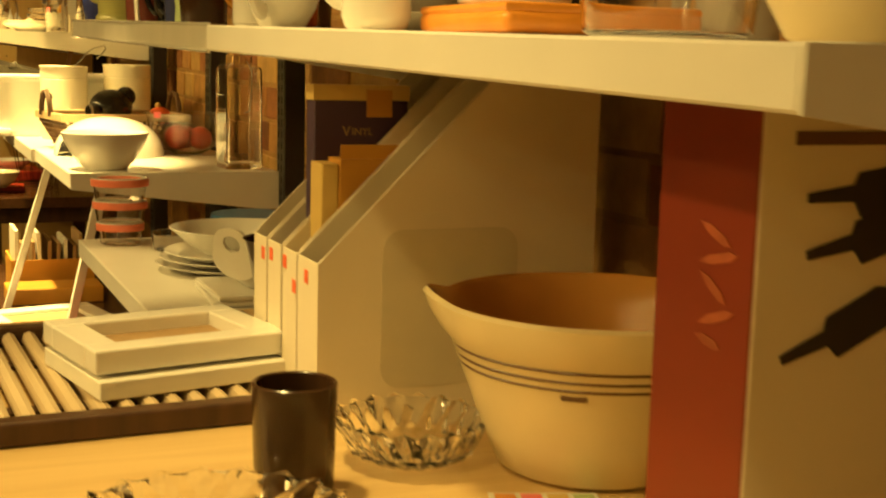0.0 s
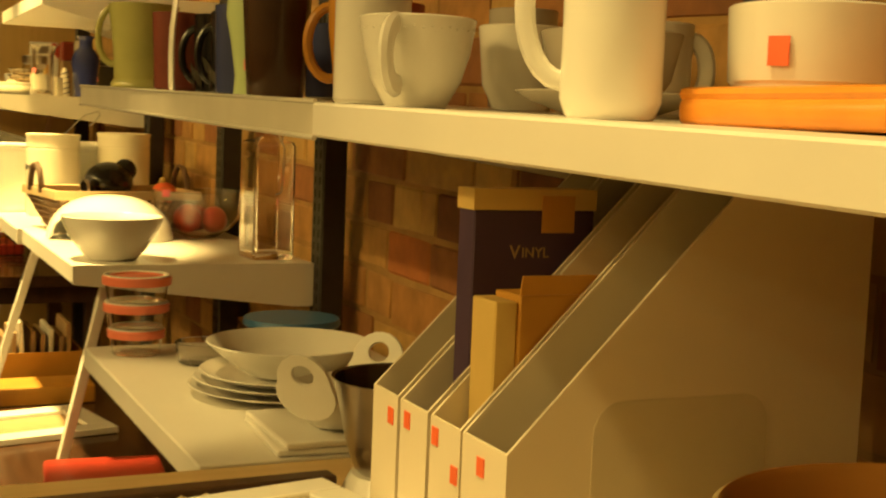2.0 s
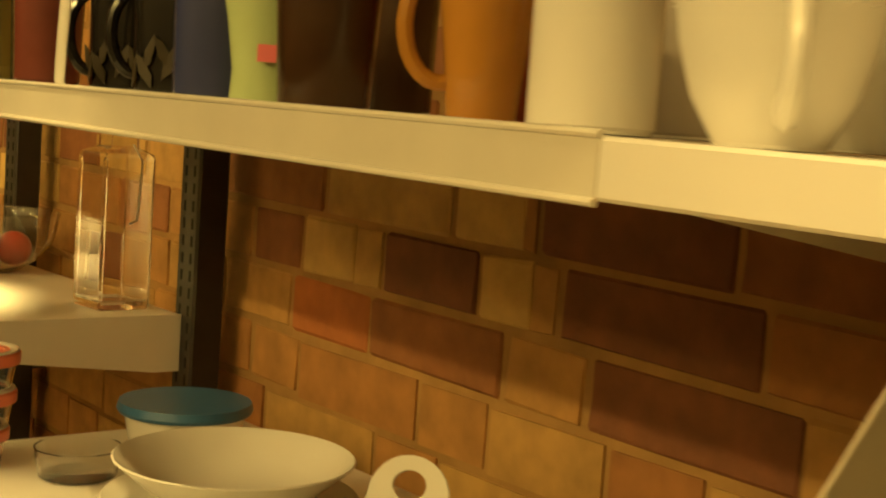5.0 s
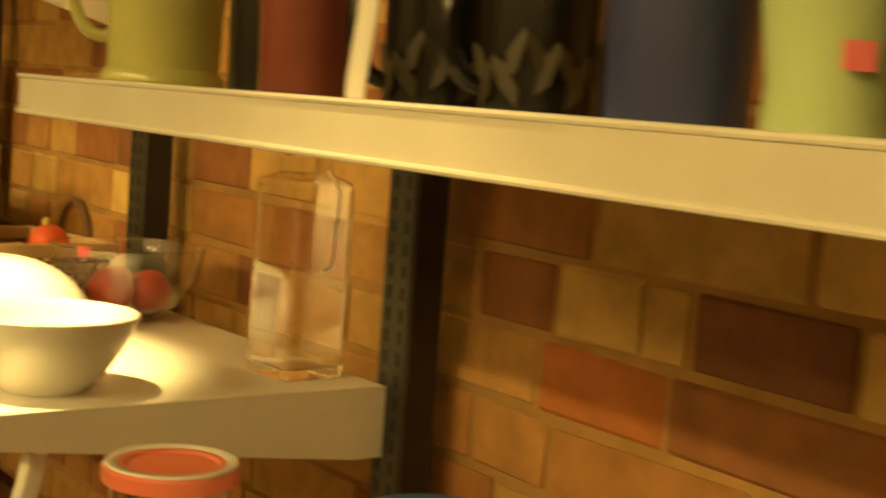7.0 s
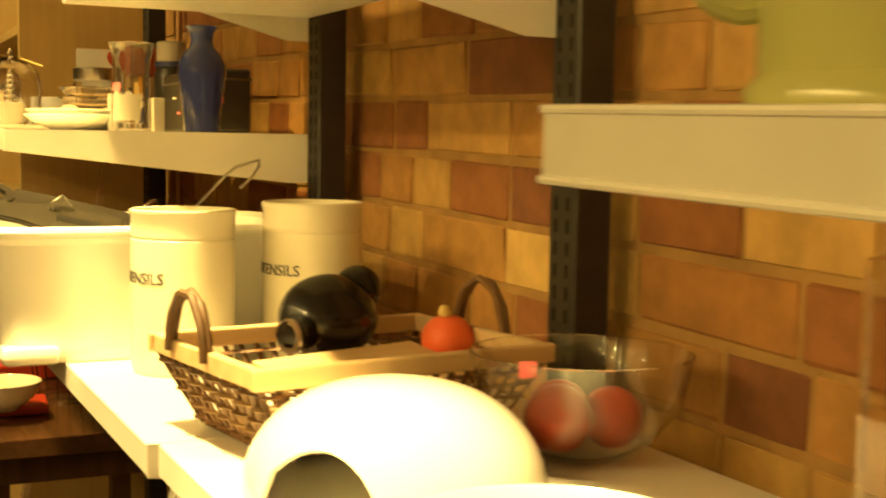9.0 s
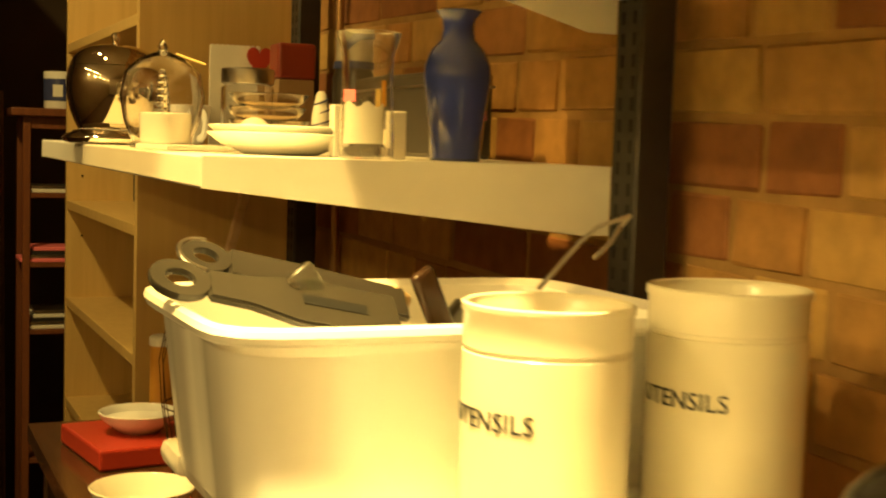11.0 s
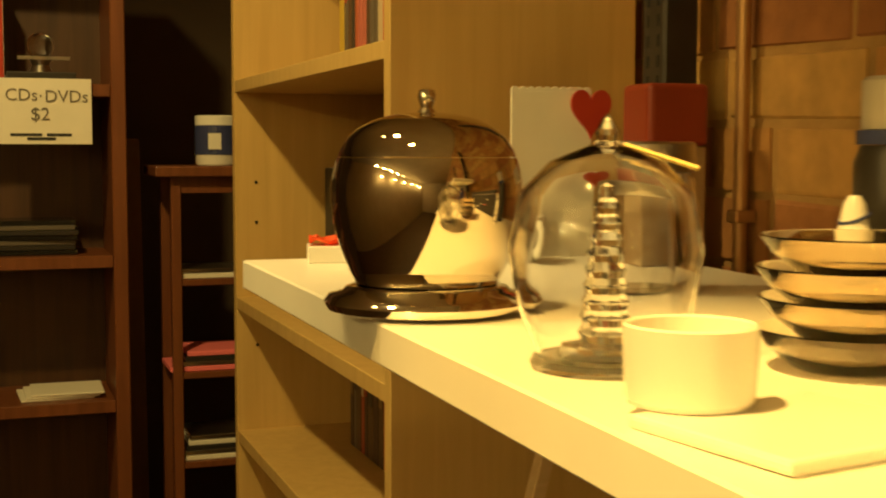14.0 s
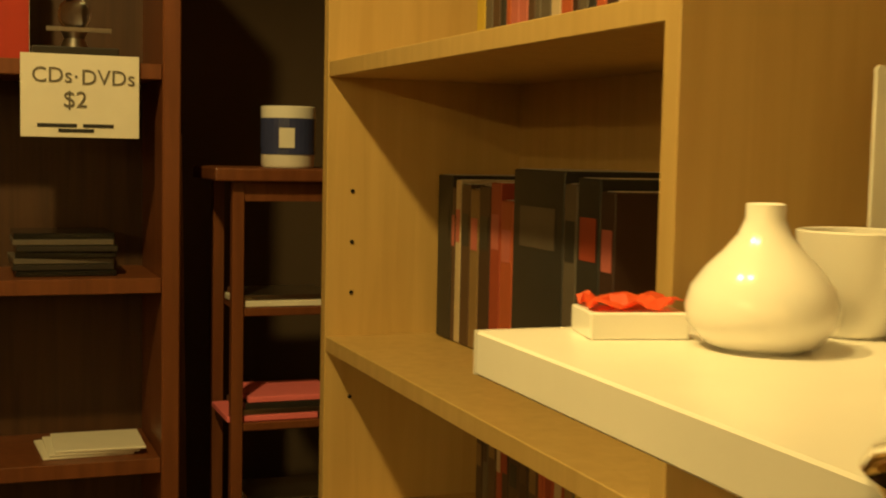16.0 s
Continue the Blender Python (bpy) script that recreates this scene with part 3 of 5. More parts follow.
def wire_dome(x, y):
    t = thing("wire_dome", "tall domed cage of thin dark wires", "wire cage", x, y, 1.061)
    prof = [(0.055, 0.003), (0.064, 0.06), (0.074, 0.12), (0.078, 0.18), (0.070, 0.222), (0.048, 0.260), (0.018, 0.278), (0.002, 0.281)]
    for r, z in (prof[0], prof[2], prof[4]):
        part("hoop", sweep([(r * math.cos(a * math.pi / 14), r * math.sin(a * math.pi / 14), z) for a in range(28)], 0.0010, 6, True), M_BROWN, t, "", True)
    for i in range(18):
        a = 2 * math.pi * i / 18
        part("wire", sweep([(r * math.cos(a + 0.9 * z), r * math.sin(a + 0.9 * z), z) for r, z in prof], 0.0008, 5), M_BROWN, t, "", True)


wire_dome(0.43, 4.50)
t = thing("cardboard_tube", "cardboard tube with a white end cap", "tube", 0.440, 4.90, 1.061)
part("tube", lathe([(0, 0), (0.022, 0), (0.022, 0.137), (0, 0.137)], 24), M_YELLOWCARD, t, "", True)
part("cap", lathe([(0, 0.1375), (0.0235, 0.1375), (0.0235, 0.150), (0.020, 0.153), (0, 0.153)], 24), M_PAPER, t, "", True)


# ---- display table with the mixing bowl ----
def display_table():
    t = thing("display_table", "honey coloured wooden display table", "table", 0.04, 0.50, 0.0)
    part("tabletop", bx(0, 0.612, 0, 1.405, 1.150, 1.180, 0.003), M_TABLE, t)
    for x in (0.03, 0.53):
        for yy in (0.03, 1.33):
            part("leg", bx(x, x + 0.05, yy, yy + 0.05, 0, 1.1495, 0.003, 1), M_TABLE, t)


display_table()


def slat_tray():
    t = thing("slatted_mat", "pale wooden slatted mat with dark end rails", "slatted mat", 0.06, 1.437, 1.1805, 2)
    for yy in (0.0, 0.338):
        part("end_rail", bx(-0.01, 0.325, yy, yy + 0.022, 0, 0.019, 0.003), M_DARKWOOD, t, "dark stained end rail")
    for i in range(17):
        bm = prism([(0.0, 0.004), (0.0025, 0.011), (0.0075, 0.0135), (0.0125, 0.011), (0.015, 0.004), (0.0075, 0.002)], 0.316)
        part("slat", moved(bm, Matrix.Translation((i * 0.0192 - 0.005, 0.022, 0.002))), M_SLAT, t)
    for yy in (0.08, 0.24):
        part("batten", bx(0.0, 0.318, yy, yy + 0.02, 0.0, 0.0042), M_DARKWOOD, t)


slat_tray()
t = photo_frame(0, 0, 0, 0.174, 0.138, 0, "white painted picture frame lying on the slatted mat", M_CERAMIC, M_CANVAS, 0.020)
t.matrix_world = pose(0.172, 1.500, 1.2155, 0, 0, 11)
single("canvas_board", bx(0, 0.190, 0, 0.145, 0, 0.0155, 0.001, 1), M_PAPER, "white artist board lying under the picture frame", "board", 0.174, 1.490, 1.1965, 11)

t = thing("mixing_bowl", "large cream stoneware mixing bowl with brown bands and a pouring lip", "bowl", 0.497, 1.270, 1.1805)
OUT = [(0.062, 0.0), (0.070, 0.004), (0.082, 0.030), (0.095, 0.065), (0.105, 0.095), (0.110, 0.100), (0.115, 0.112), (0.117, 0.122)]
INN = [(0.1135, 0.1245), (0.1095, 0.121), (0.104, 0.100), (0.092, 0.065), (0.077, 0.03), (0.055, 0.012), (0, 0.010)]


def lipped(bm, face=158.0):
    """Draws the rim out into a pouring lip towards face."""
    for v in bm.verts:
        a = (math.degrees(math.atan2(v.co.y, v.co.x)) - face + 180) % 360 - 180
        k = max(0.0, 1 - (a / 20.0) ** 2) ** 2 * max(0.0, (v.co.z - 0.085) / 0.04)
        q = 1 + 0.10 * k
        v.co = Vector((v.co.x * q, v.co.y * q, v.co.z + 0.007 * k))
    return bm


part("body", lipped(lathe([(0, 0)] + OUT + [(0.1135, 0.1245)], 96)), M_CREAM, t, "", True)
part("inside", lipped(lathe(INN, 96)), M_CREAMIN, t, "glossy tan inside", True)
for z, r in ((0.092, 0.1041), (0.085, 0.1017), (0.079, 0.0997)):
    part("band", sweep([(r * math.cos(a * math.pi / 32), r * math.sin(a * math.pi / 32), z) for a in range(64)], 0.0011, 6, True), M_STRIPE, t, "thin brown band", True)
part("maker_mark", moved(bx(-0.009, 0.009, -0.0012, 0, -0.002, 0.002, 0.001, 1), Matrix.Rotation(radians(-38), 4, "Z") @ Matrix.Translation((0, -0.0975, 0.074))), M_STRIPE, t)
part("price_label", moved(bx(-0.008, 0.008, -0.0004, 0.0004, -0.008, 0.008), Matrix.Translation((0.028, 0.0905, 0.066)) @ Matrix.Rotation(radians(-18), 4, "Z") @ Matrix.Rotation(radians(-20), 4, "X")), M_PAPER, t, "small white price label")

t = thing("gift_carton", "tall carton with a dark red side and a cream front", "carton", 0.432, 1.004, 1.1805)
part("carton", bx(0, 0.18, 0, 0.090, 0, 0.275, 0.001, 1), M_FILE, t)
part("side_print", bx(-0.0012, -0.0002, 0.001, 0.089, 0.001, 0.274), M_REDBOX, t, "dark red printed side")
for z, yy, n, tilt in ((0.205, 0.034, 0.030, 20), (0.192, 0.030, 0.036, -14), (0.176, 0.034, 0.028, 30), (0.160, 0.030, 0.034, -20), (0.146, 0.036, 0.024, 8)):
    stroke = prism([(-n / 2, 0), (-n * 0.3, 0.0028), (n * 0.2, 0.0034), (n / 2, 0.0008), (n * 0.15, -0.0022), (-n * 0.3, -0.0024)], -0.0006, "x")
    part("side_motif", moved(stroke, Matrix.Translation((-0.0013, yy, z)) @ Matrix.Rotation(radians(tilt), 4, "X")), M_MOTIF, t, "faint printed script stroke")
for z, x0, tilt in ((0.225, 0.03, 6), (0.195, 0.032, 14), (0.140, 0.02, 22)):
    shape = prism([(0, 0), (0.03, -0.003), (0.034, -0.012), (0.075, -0.010), (0.085, 0.006), (0.07, 0.014), (0.034, 0.012), (0.03, 0.006), (0, 0.005)], -0.001)
    part("front_picture", moved(shape, Matrix.Translation((x0, -0.0002, z)) @ Matrix.Rotation(radians(-tilt), 4, "Y")), M_DARKPLA, t, "dark printed kitchen tool")
part("top_print", bx(0.02, 0.12, -0.001, -0.0002, 0.255, 0.262), M_STRIPE, t, "small brown line of print")

t = thing("amber_votive", "dark brown glass votive cup", "cup", 0.272, 1.282, 1.1805)
part("body", lathe(shell([(0.024, 0), (0.027, 0.004), (0.029, 0.076)], 0.003), 36), M_BROWN, t, "", True)


def facet_dish(name, x, y, r, h, label):
    bm = bmesh.new()
    n = 40
    rows = [(r * 0.55, 0), (r * 0.75, 0.006), (r, h), (r - 0.003, h), (r * 0.72, 0.010), (r * 0.5, 0.006)]
    rings = []
    for k, (rr, z) in enumerate(rows):
        rings.append([bm.verts.new((rr * (1 + (0.05 if (i + k) % 2 else -0.03)) * math.cos(2 * math.pi * i / n), rr * (1 + (0.05 if (i + k) % 2 else -0.03)) * math.sin(2 * math.pi * i / n), z + (0.003 if (i % 2 and k in (2, 3)) else 0))) for i in range(n)])
    for a, b in zip(rings, rings[1:]):
        for i in range(n):
            j = (i + 1) % n
            bm.faces.new((a[i], a[j], b[j]))
            bm.faces.new((a[i], b[j], b[i]))
    bm.faces.new(rings[0][::-1])
    bm.faces.new(rings[-1])
    bmesh.ops.recalc_face_normals(bm, faces=bm.faces[:])
    single(name, bm, M_GLASS, label, "dish", x, y, 1.181, group="cut glass dishes")


facet_dish("cut_glass_dish", 0.375, 1.325, 0.058, 0.030, "sparkling cut glass dish with a scalloped rim")
facet_dish("cut_glass_tray", 0.195, 1.19, 0.085, 0.022, "wide cut glass tray on the display table")


def doily():
    n = 36
    t = thing("lace_plate", "cream scalloped plate lying flat on the table", "plate", 0.443, 1.515, 1.1805)
    bm = bmesh.new()
    rings = []
    for rr, z, s in ((0.030, 0.0, 0), (0.056, 0.005, 1), (0.0555, 0.0068, 1), (0.029, 0.0022, 0)):
        rings.append([bm.verts.new((rr * (1 + s * 0.05 * (1 if i % 2 else -1)) * math.cos(2 * math.pi * i / n), rr * (1 + s * 0.05 * (1 if i % 2 else -1)) * math.sin(2 * math.pi * i / n), z)) for i in range(n)])
    for a, b in zip(rings, rings[1:]):
        for i in range(n):
            j = (i + 1) % n
            bm.faces.new((a[i], a[j], b[j], b[i]))
    bm.faces.new(rings[0][::-1])
    bm.faces.new(rings[-1])
    bmesh.ops.recalc_face_normals(bm, faces=bm.faces[:])
    part("plate", bm, M_CREAM, t)


doily()
t = thing("colour_card", "paper card with coloured swatches", "card", 0.385, 1.205, 1.1805, -20)
part("card", bx(0, 0.075, 0, 0.03, 0, 0.001), M_PAPER, t)
for i, m in enumerate((M_TERRA, M_PINK, M_PALEYEL, M_LIME)):
    part("swatch", bx(0.004 + i * 0.018, 0.018 + i * 0.018, 0.004, 0.026, 0.001, 0.0016), m, t)


def magazine_file(y0, w, stickers, panel=False):
    t = thing("magazine_file", "cream card magazine file with orange price stickers", "magazine file", 0.335, y0, 1.1805, group="magazine files")
    side = [(0, 0), (0.25, 0), (0.25, 0.285), (0.155, 0.285), (0, 0.130)]
    part("side_panel", prism(side, 0.002), M_FILE, t)
    part("side_panel", moved(prism(side, 0.002), Matrix.Translation((0, w - 0.002, 0))), M_FILE, t)
    part("front_panel", bx(0, 0.002, 0.002, w - 0.002, 0, 0.130), M_FILE, t)
    part("back_panel", bx(0.248, 0.25, 0.002, w - 0.002, 0, 0.285), M_FILE, t)
    part("floor_panel", bx(0.002, 0.248, 0.002, w - 0.002, 0, 0.002), M_FILE, t)
    for yy, z in stickers:
        part("price_sticker", bx(-0.0007, 0, yy, yy + 0.009, z, z + 0.011), M_ORANGE, t, "small orange price sticker")
    if panel:
        outline = []
        for cx, cz, a0 in ((0.158, 0.138, 0), (0.072, 0.138, 90), (0.072, 0.042, 180), (0.158, 0.042, 270)):
            outline += [(cx + 0.018 * math.cos(radians(a0 + 15 * k)), cz + 0.018 * math.sin(radians(a0 + 15 * k))) for k in range(7)]
        part("side_label", moved(prism(outline, -0.0006), Matrix.Translation((0, -0.0002, 0))), M_GREYLABEL, t, "large rounded grey-green label")


magazine_file(1.582, 0.042, [(0.006, 0.110)])
magazine_file(1.535, 0.042, [(0.026, 0.113)])
magazine_file(1.488, 0.042, [(0.002, 0.096), (0.030, 0.113)])
magazine_file(1.430, 0.055, [(0.026, 0.110)], True)

t = thing("purple_carton", "purple card carton with a pale yellow top band", "carton", 0.367, 1.546, 1.1835)
part("carton", bx(0, 0.088, 0, 0.022, 0, 0.2525, 0.001, 1), M_PURPLE, t)
part("top_band", bx(-0.001, 0.089, -0.001, 0.023, 0.2525, 0.266), M_PALEYEL, t, "pale yellow top band")
part("seal", bx(0.048, 0.072, -0.0018, -0.001, 0.238, 0.262), M_YELLOWCARD, t, "square ochre seal")
for s, size, x, z in (("V", 0.0125, 0.026, 0.2215), ("INYL", 0.0095, 0.0345, 0.222)):
    part("lettering", moved(letters(s, size), Matrix.Translation((x, -0.0002, z))), M_CANVAS, t, "fine pale capitals")
part("small_line", bx(0.036, 0.056, -0.0006, 0.0002, 0.196, 0.1985), M_CANVAS, t, "small line of pale print")
t = thing("ochre_carton", "open ochre card carton in a magazine file", "carton", 0.358, 1.492, 1.1835)
part("front", bx(0, 0.015, 0.003, 0.034, 0, 0.2015, 0.001, 1), M_PALEYEL, t)
part("body", bx(0.0155, 0.10, 0.001, 0.034, 0, 0.205, 0.001, 1), M_YELLOWCARD, t)
part("flap", moved(bx(0, 0.08, 0, 0.0012, 0, 0.012), Matrix.Translation((0.0155, 0.001, 0.2055)) @ Matrix.Rotation(radians(12), 4, "X")), M_YELLOWCARD, t)


# ---- mugs and cups ----
def mug(name, label, x, y, z, prof, m, hang=None, hr=0.022, hz=None, wall=0.003, r_tube=0.0045, extra=None, group="mugs on the shelf", cat="mug", flat=1.0):
    t = thing(name, label, cat, x, y, z, group=group)
    part("body", lathe(shell(prof, wall), 40), m, t, "", True)
    top, mid = prof[-1][1], prof[len(prof) // 2][0]
    r0 = prof[0][0]
    part("foot_ring", lathe([(r0 - 0.003, 0.0), (r0 + 0.0012, 0.0), (r0 + 0.0016, 0.0016), (r0 + 0.0006, 0.0026), (r0 - 0.003, 0.0026)], 36), M_KRAFT if m in (M_BROWN, M_AMBER, M_REDGL, M_MAROON) else M_CERAMIC, t, "unglazed foot ring", True)
    if hang is not None:
        hz = hz or top * 0.5
        r_at = max(r for r, zz in prof) * 0.97
        bm = sweep(arc(-r_at + 0.002, hz, hr, top * 0.34, 78, 282), r_tube, 8, False, flat)
        part("handle", moved(bm, Matrix.Rotation(radians(hang - 180), 4, "Z")), m, t, "", True)
    if extra:
        extra(t)
    return t


def sticker(m, ang, r, z, w, h):
    def add(t):
        part("price_sticker", moved(bx(r, r + 0.0008, -w / 2, w / 2, z, z + h), Matrix.Rotation(radians(ang), 4, "Z")), m, t, "small bright price sticker")
    return add


mug("white_mug", "straight white ceramic mug beside the dotted cup", 0.374, 1.746, z_ab(1.746), [(0.026, 0), (0.029, 0.003), (0.029, 0.082)], M_CERAMIC, None)


def dots(t):
    for i in range(40):
        a = 2 * math.pi * i / 40
        part("dot", moved(lathe([(0, -0.0008), (0.0011, 0), (0, 0.0008)], 6), Matrix.Translation((0.0392 * math.cos(a), 0.0392 * math.sin(a), 0.052 + 0.0012 * (i % 2)))), M_CERAMIC, t, "", True)


mug("dotted_cup", "white cup with a raised dotted rim", 0.366, 1.643, z_ab(1.643), [(0.020, 0), (0.022, 0.002), (0.031, 0.018), (0.037, 0.038), (0.0405, 0.060)], M_CERAMIC, -136, 0.016, 0.034, extra=dots, flat=1.8)
mug("white_cup", "rounded plain white cup behind the dotted cup", 0.462, 1.668, z_ab(1.668) + 0.001, [(0.018, 0), (0.021, 0.002), (0.029, 0.018), (0.033, 0.06)], M_CERAMIC, None)
t = thing("saucer", "grey glazed saucer under a cup", "saucer", 0.468, 1.556, z_ab(1.556))
part("dish", lathe(shell([(0.028, 0), (0.032, 0.002), (0.052, 0.009), (0.063, 0.015)], 0.0025), 44), M_GREYCER, t, "", True)
part("foot_ring", lathe([(0.024, -0.0002), (0.0285, -0.0002), (0.029, 0.0015), (0.024, 0.0015)], 36), M_GREYCER, t, "", True)
mug("grey_cup", "grey glazed cup standing on a saucer", 0.468, 1.556, z_ab(1.556) + 0.0045, [(0.026, 0), (0.029, 0.003), (0.040, 0.02), (0.047, 0.050)], M_GREYCER, -146, 0.013, 0.026, r_tube=0.004, flat=1.8)
mug("white_cup", "white cup standing near the wall", 0.60, 1.70, z_ab(1.70), [(0.025, 0), (0.029, 0.003), (0.031, 0.074)], M_CERAMIC, -40, 0.014, flat=1.6)
mug("tall_mug", "tall white porcelain mug with a long handle", 0.368, 1.397, z_ab(1.397), [(0.021, 0), (0.0235, 0.002), (0.0265, 0.010), (0.0262, 0.05), (0.0275, 0.115)], M_CERAMIC, 144, 0.022, 0.058, r_tube=0.0042, flat=1.3)
t = thing("baking_dish", "orange terracotta baking dish with a rounded rim", "baking dish", 0.472, 1.302, z_ab(1.302))
part("dish", bx(-0.078, 0.078, -0.075, 0.075, 0.0, 0.016, 0.006, 3), M_TERRA, t, "", True)
part("rim", sweep([(sx * 0.074, sy * 0.071, 0.0165) for sx, sy in ((-1, -1), (-0.5, -1), (0, -1), (0.5, -1), (1, -1), (1, 0), (1, 1), (0.5, 1), (0, 1), (-0.5, 1), (-1, 1), (-1, 0))], 0.0035, 8, True), M_TERRA, t, "", True)
mug("ramekin", "white ramekin with an orange price sticker", 0.462, 1.353, z_ab(1.353) + 0.0202, [(0.040, 0), (0.043, 0.003), (0.0445, 0.041)], M_CERAMIC, None, extra=sticker(M_ORANGE, -153, 0.0443, 0.010, 0.011, 0.0145), cat="ramekin")
mug("glass_dish", "clear glass baking dish near the shelf end", 0.452, 1.128, z_ab(1.128), [(0.044, 0), (0.05, 0.004), (0.053, 0.034)], M_GLASS, None, cat="dish")
mug("white_cup", "white cup standing at the back of the shelf", 0.60, 1.26, z_ab(1.26), [(0.025, 0), (0.029, 0.003), (0.031, 0.05)], M_GREYCER, 150, 0.014, flat=1.6)
mug("cream_bowl", "cream bowl at the near end of the shelf", 0.44, 0.955, z_ab(0.955), [(0.026, 0), (0.03, 0.003), (0.045, 0.03), (0.05, 0.055)], M_CREAM, None, cat="bowl")

STR = [(0.026, 0), (0.029, 0.003), (0.030, 0.045), (0.031, 0.088)]
CURVY = [(0.021, 0), (0.023, 0.003), (0.022, 0.02), (0.026, 0.05), (0.031, 0.075), (0.030, 0.09)]
mug("amber_mug", "amber glazed mug with a looped handle", 0.405, 1.858, z_ab(1.858), [(0.017, 0), (0.019, 0.003), (0.021, 0.03), (0.025, 0.06), (0.026, 0.09)], M_AMBER, 150, 0.020, 0.05)
mug("red_mug", "red-orange glazed mug with pink sticker", 0.452, 1.900, z_ab(1.900), STR, M_REDGL, None, extra=sticker(M_PINK, 215, 0.0305, 0.03, 0.011, 0.009))
mug("brown_mug", "dark brown streaked stoneware mug", 0.358, 1.937, z_ab(1.937), [(0.023, 0), (0.0255, 0.003), (0.028, 0.045), (0.031, 0.095)], M_BROWN, None)
mug("green_mug", "pale green curvy mug with a pink sticker", 0.362, 2.003, z_ab(2.003), CURVY, M_LIME, None, extra=sticker(M_PINK, 235, 0.0255, 0.024, 0.011, 0.010))
mug("navy_mug", "dark navy glazed mug", 0.372, 2.082, z_ab(2.082), STR, M_NAVY, None)


def leaves(t):
    for i in range(9):
        a = 170 + i * 14
        part("leaf", moved(prism([(0, 0), (0.004, 0.008), (0.002, 0.022), (-0.002, 0.028), (-0.005, 0.014)], 0.0006), Matrix.Rotation(radians(a + 90), 4, "Z") @ Matrix.Translation((0, -0.0312, 0.004 + 0.006 * (i % 3))) @ Matrix.Rotation(radians(25 * (-1) ** i), 4, "Y")), M_BEIGE, t, "beige painted leaf")


mug("black_mug", "black mug painted with beige leaves", 0.398, 2.196, z_ab(2.196), STR, M_BLACK, 150, 0.018, extra=leaves)
mug("black_mug", "black mug painted with beige leaves", 0.400, 2.278, z_ab(2.278), STR, M_BLACK, 150, 0.018, extra=leaves)
t = thing("cream_ladle_rest", "slim cream curved spoon rest standing upright", "spoon rest", 0.338, 2.258, z_ab(2.258))
part("strip", sweep([(0.004, 0.012, 0.003), (0.003, 0.010, 0.012), (0.0, 0.0, 0.04), (0.0, -0.004, 0.07), (0.004, -0.002, 0.10), (0.010, 0.004, 0.12)], 0.0085, 10, False, 0.35), M_CERAMIC, t, "", True)
mug("maroon_mug", "maroon glazed mug with a shiny foot", 0.368, 2.362, z_ab(2.362), [(0.022, 0), (0.026, 0.004), (0.027, 0.045), (0.029, 0.092)], M_MAROON, None)
mug("dark_mug", "black mug behind the olive jug", 0.405, 2.462, z_ab(2.462), STR, M_BLACK, None)
mug("olive_jug", "olive green jug with a handle", 0.368, 2.548, z_ab(2.548), [(0.038, 0), (0.042, 0.003), (0.042, 0.008), (0.038, 0.013), (0.039, 0.05), (0.046, 0.11)], M_OLIVE, 145, 0.022, 0.07)
mug("clay_mug", "grey-brown mug standing near the wall", 0.56, 1.85, z_ab(1.85), STR, M_GREYCER, None)
mug("dark_mug", "dark mug standing near the wall", 0.54, 2.12, z_ab(2.12), STR, M_BROWN, None)
mug("dark_mug", "black mug standing near the wall", 0.54, 2.30, z_ab(2.30), STR, M_NAVY, None)


# ---- plates and tubs on the low shelf ----
def storage_tub(x, y, z, r, h, m_lid, lidded=True, rz=0, label="clear storage tub with a coral lid"):
    t = thing("storage_tub", label, "storage tub", x, y, z, rz, group="storage tubs")
    part("tub", lathe(shell([(r * 0.78, 0), (r * 0.85, 0.002), (r * 0.95, h - 0.006)], 0.0018), 28), M_THIN if lidded else M_GLASS, t, "", True)
    if lidded:
        part("lid", lathe([(0, h - 0.0055), (r * 0.955, h - 0.0055), (r * 0.96, h - 0.011), (r * 1.01, h - 0.011), (r * 1.02, h - 0.002), (r * 0.97, h), (r * 0.7, h), (r * 0.66, h - 0.0015), (0, h - 0.0015)], 32), m_lid, t, "coral lid with a raised rim", True)
        part("lid_rim", lathe([(r * 0.80, h + 0.0002), (r * 0.84, h + 0.0014), (r * 0.965, h + 0.0014), (r * 0.985, h + 0.0002)], 32), M_CERAMIC, t, "pale rim of the lid", True)


storage_tub(0.345, 2.455, 1.1805, 0.036, 0.033, M_CORAL)
storage_tub(0.345, 2.455, 1.2140, 0.041, 0.033, M_CORAL)
storage_tub(0.345, 2.455, 1.2475, 0.043, 0.034, M_CORAL)
storage_tub(0.415, 2.375, 1.1805, 0.040, 0.032, M_FROST, False, label="open clear glass storage dish")
for i in range(3):
    single("dinner_plate", lathe(shell([(0.055, 0), (0.06, 0.002), (0.082, 0.004), (0.106 - 0.003 * i, 0.011)], 0.002), 48), M_CERAMIC, "white plate in a small stack", "plate", 0.455 + 0.004 * i, 2.185 + 0.004 * i, 1.1805 + 0.0072 * i, group="stacked plates", smooth=True)
single("serving_bowl", lathe(shell([(0.046, 0), (0.050, 0.002), (0.071, 0.016), (0.088, 0.031), (0.094, 0.036)], 0.0028), 48), M_CERAMIC, "white bowl standing on the stacked plates", "bowl", 0.463, 2.190, 1.2015, smooth=True)
t = thing("teal_lid_tub", "white tub with a flat teal lid", "tub", 0.545, 2.430, 1.1805)
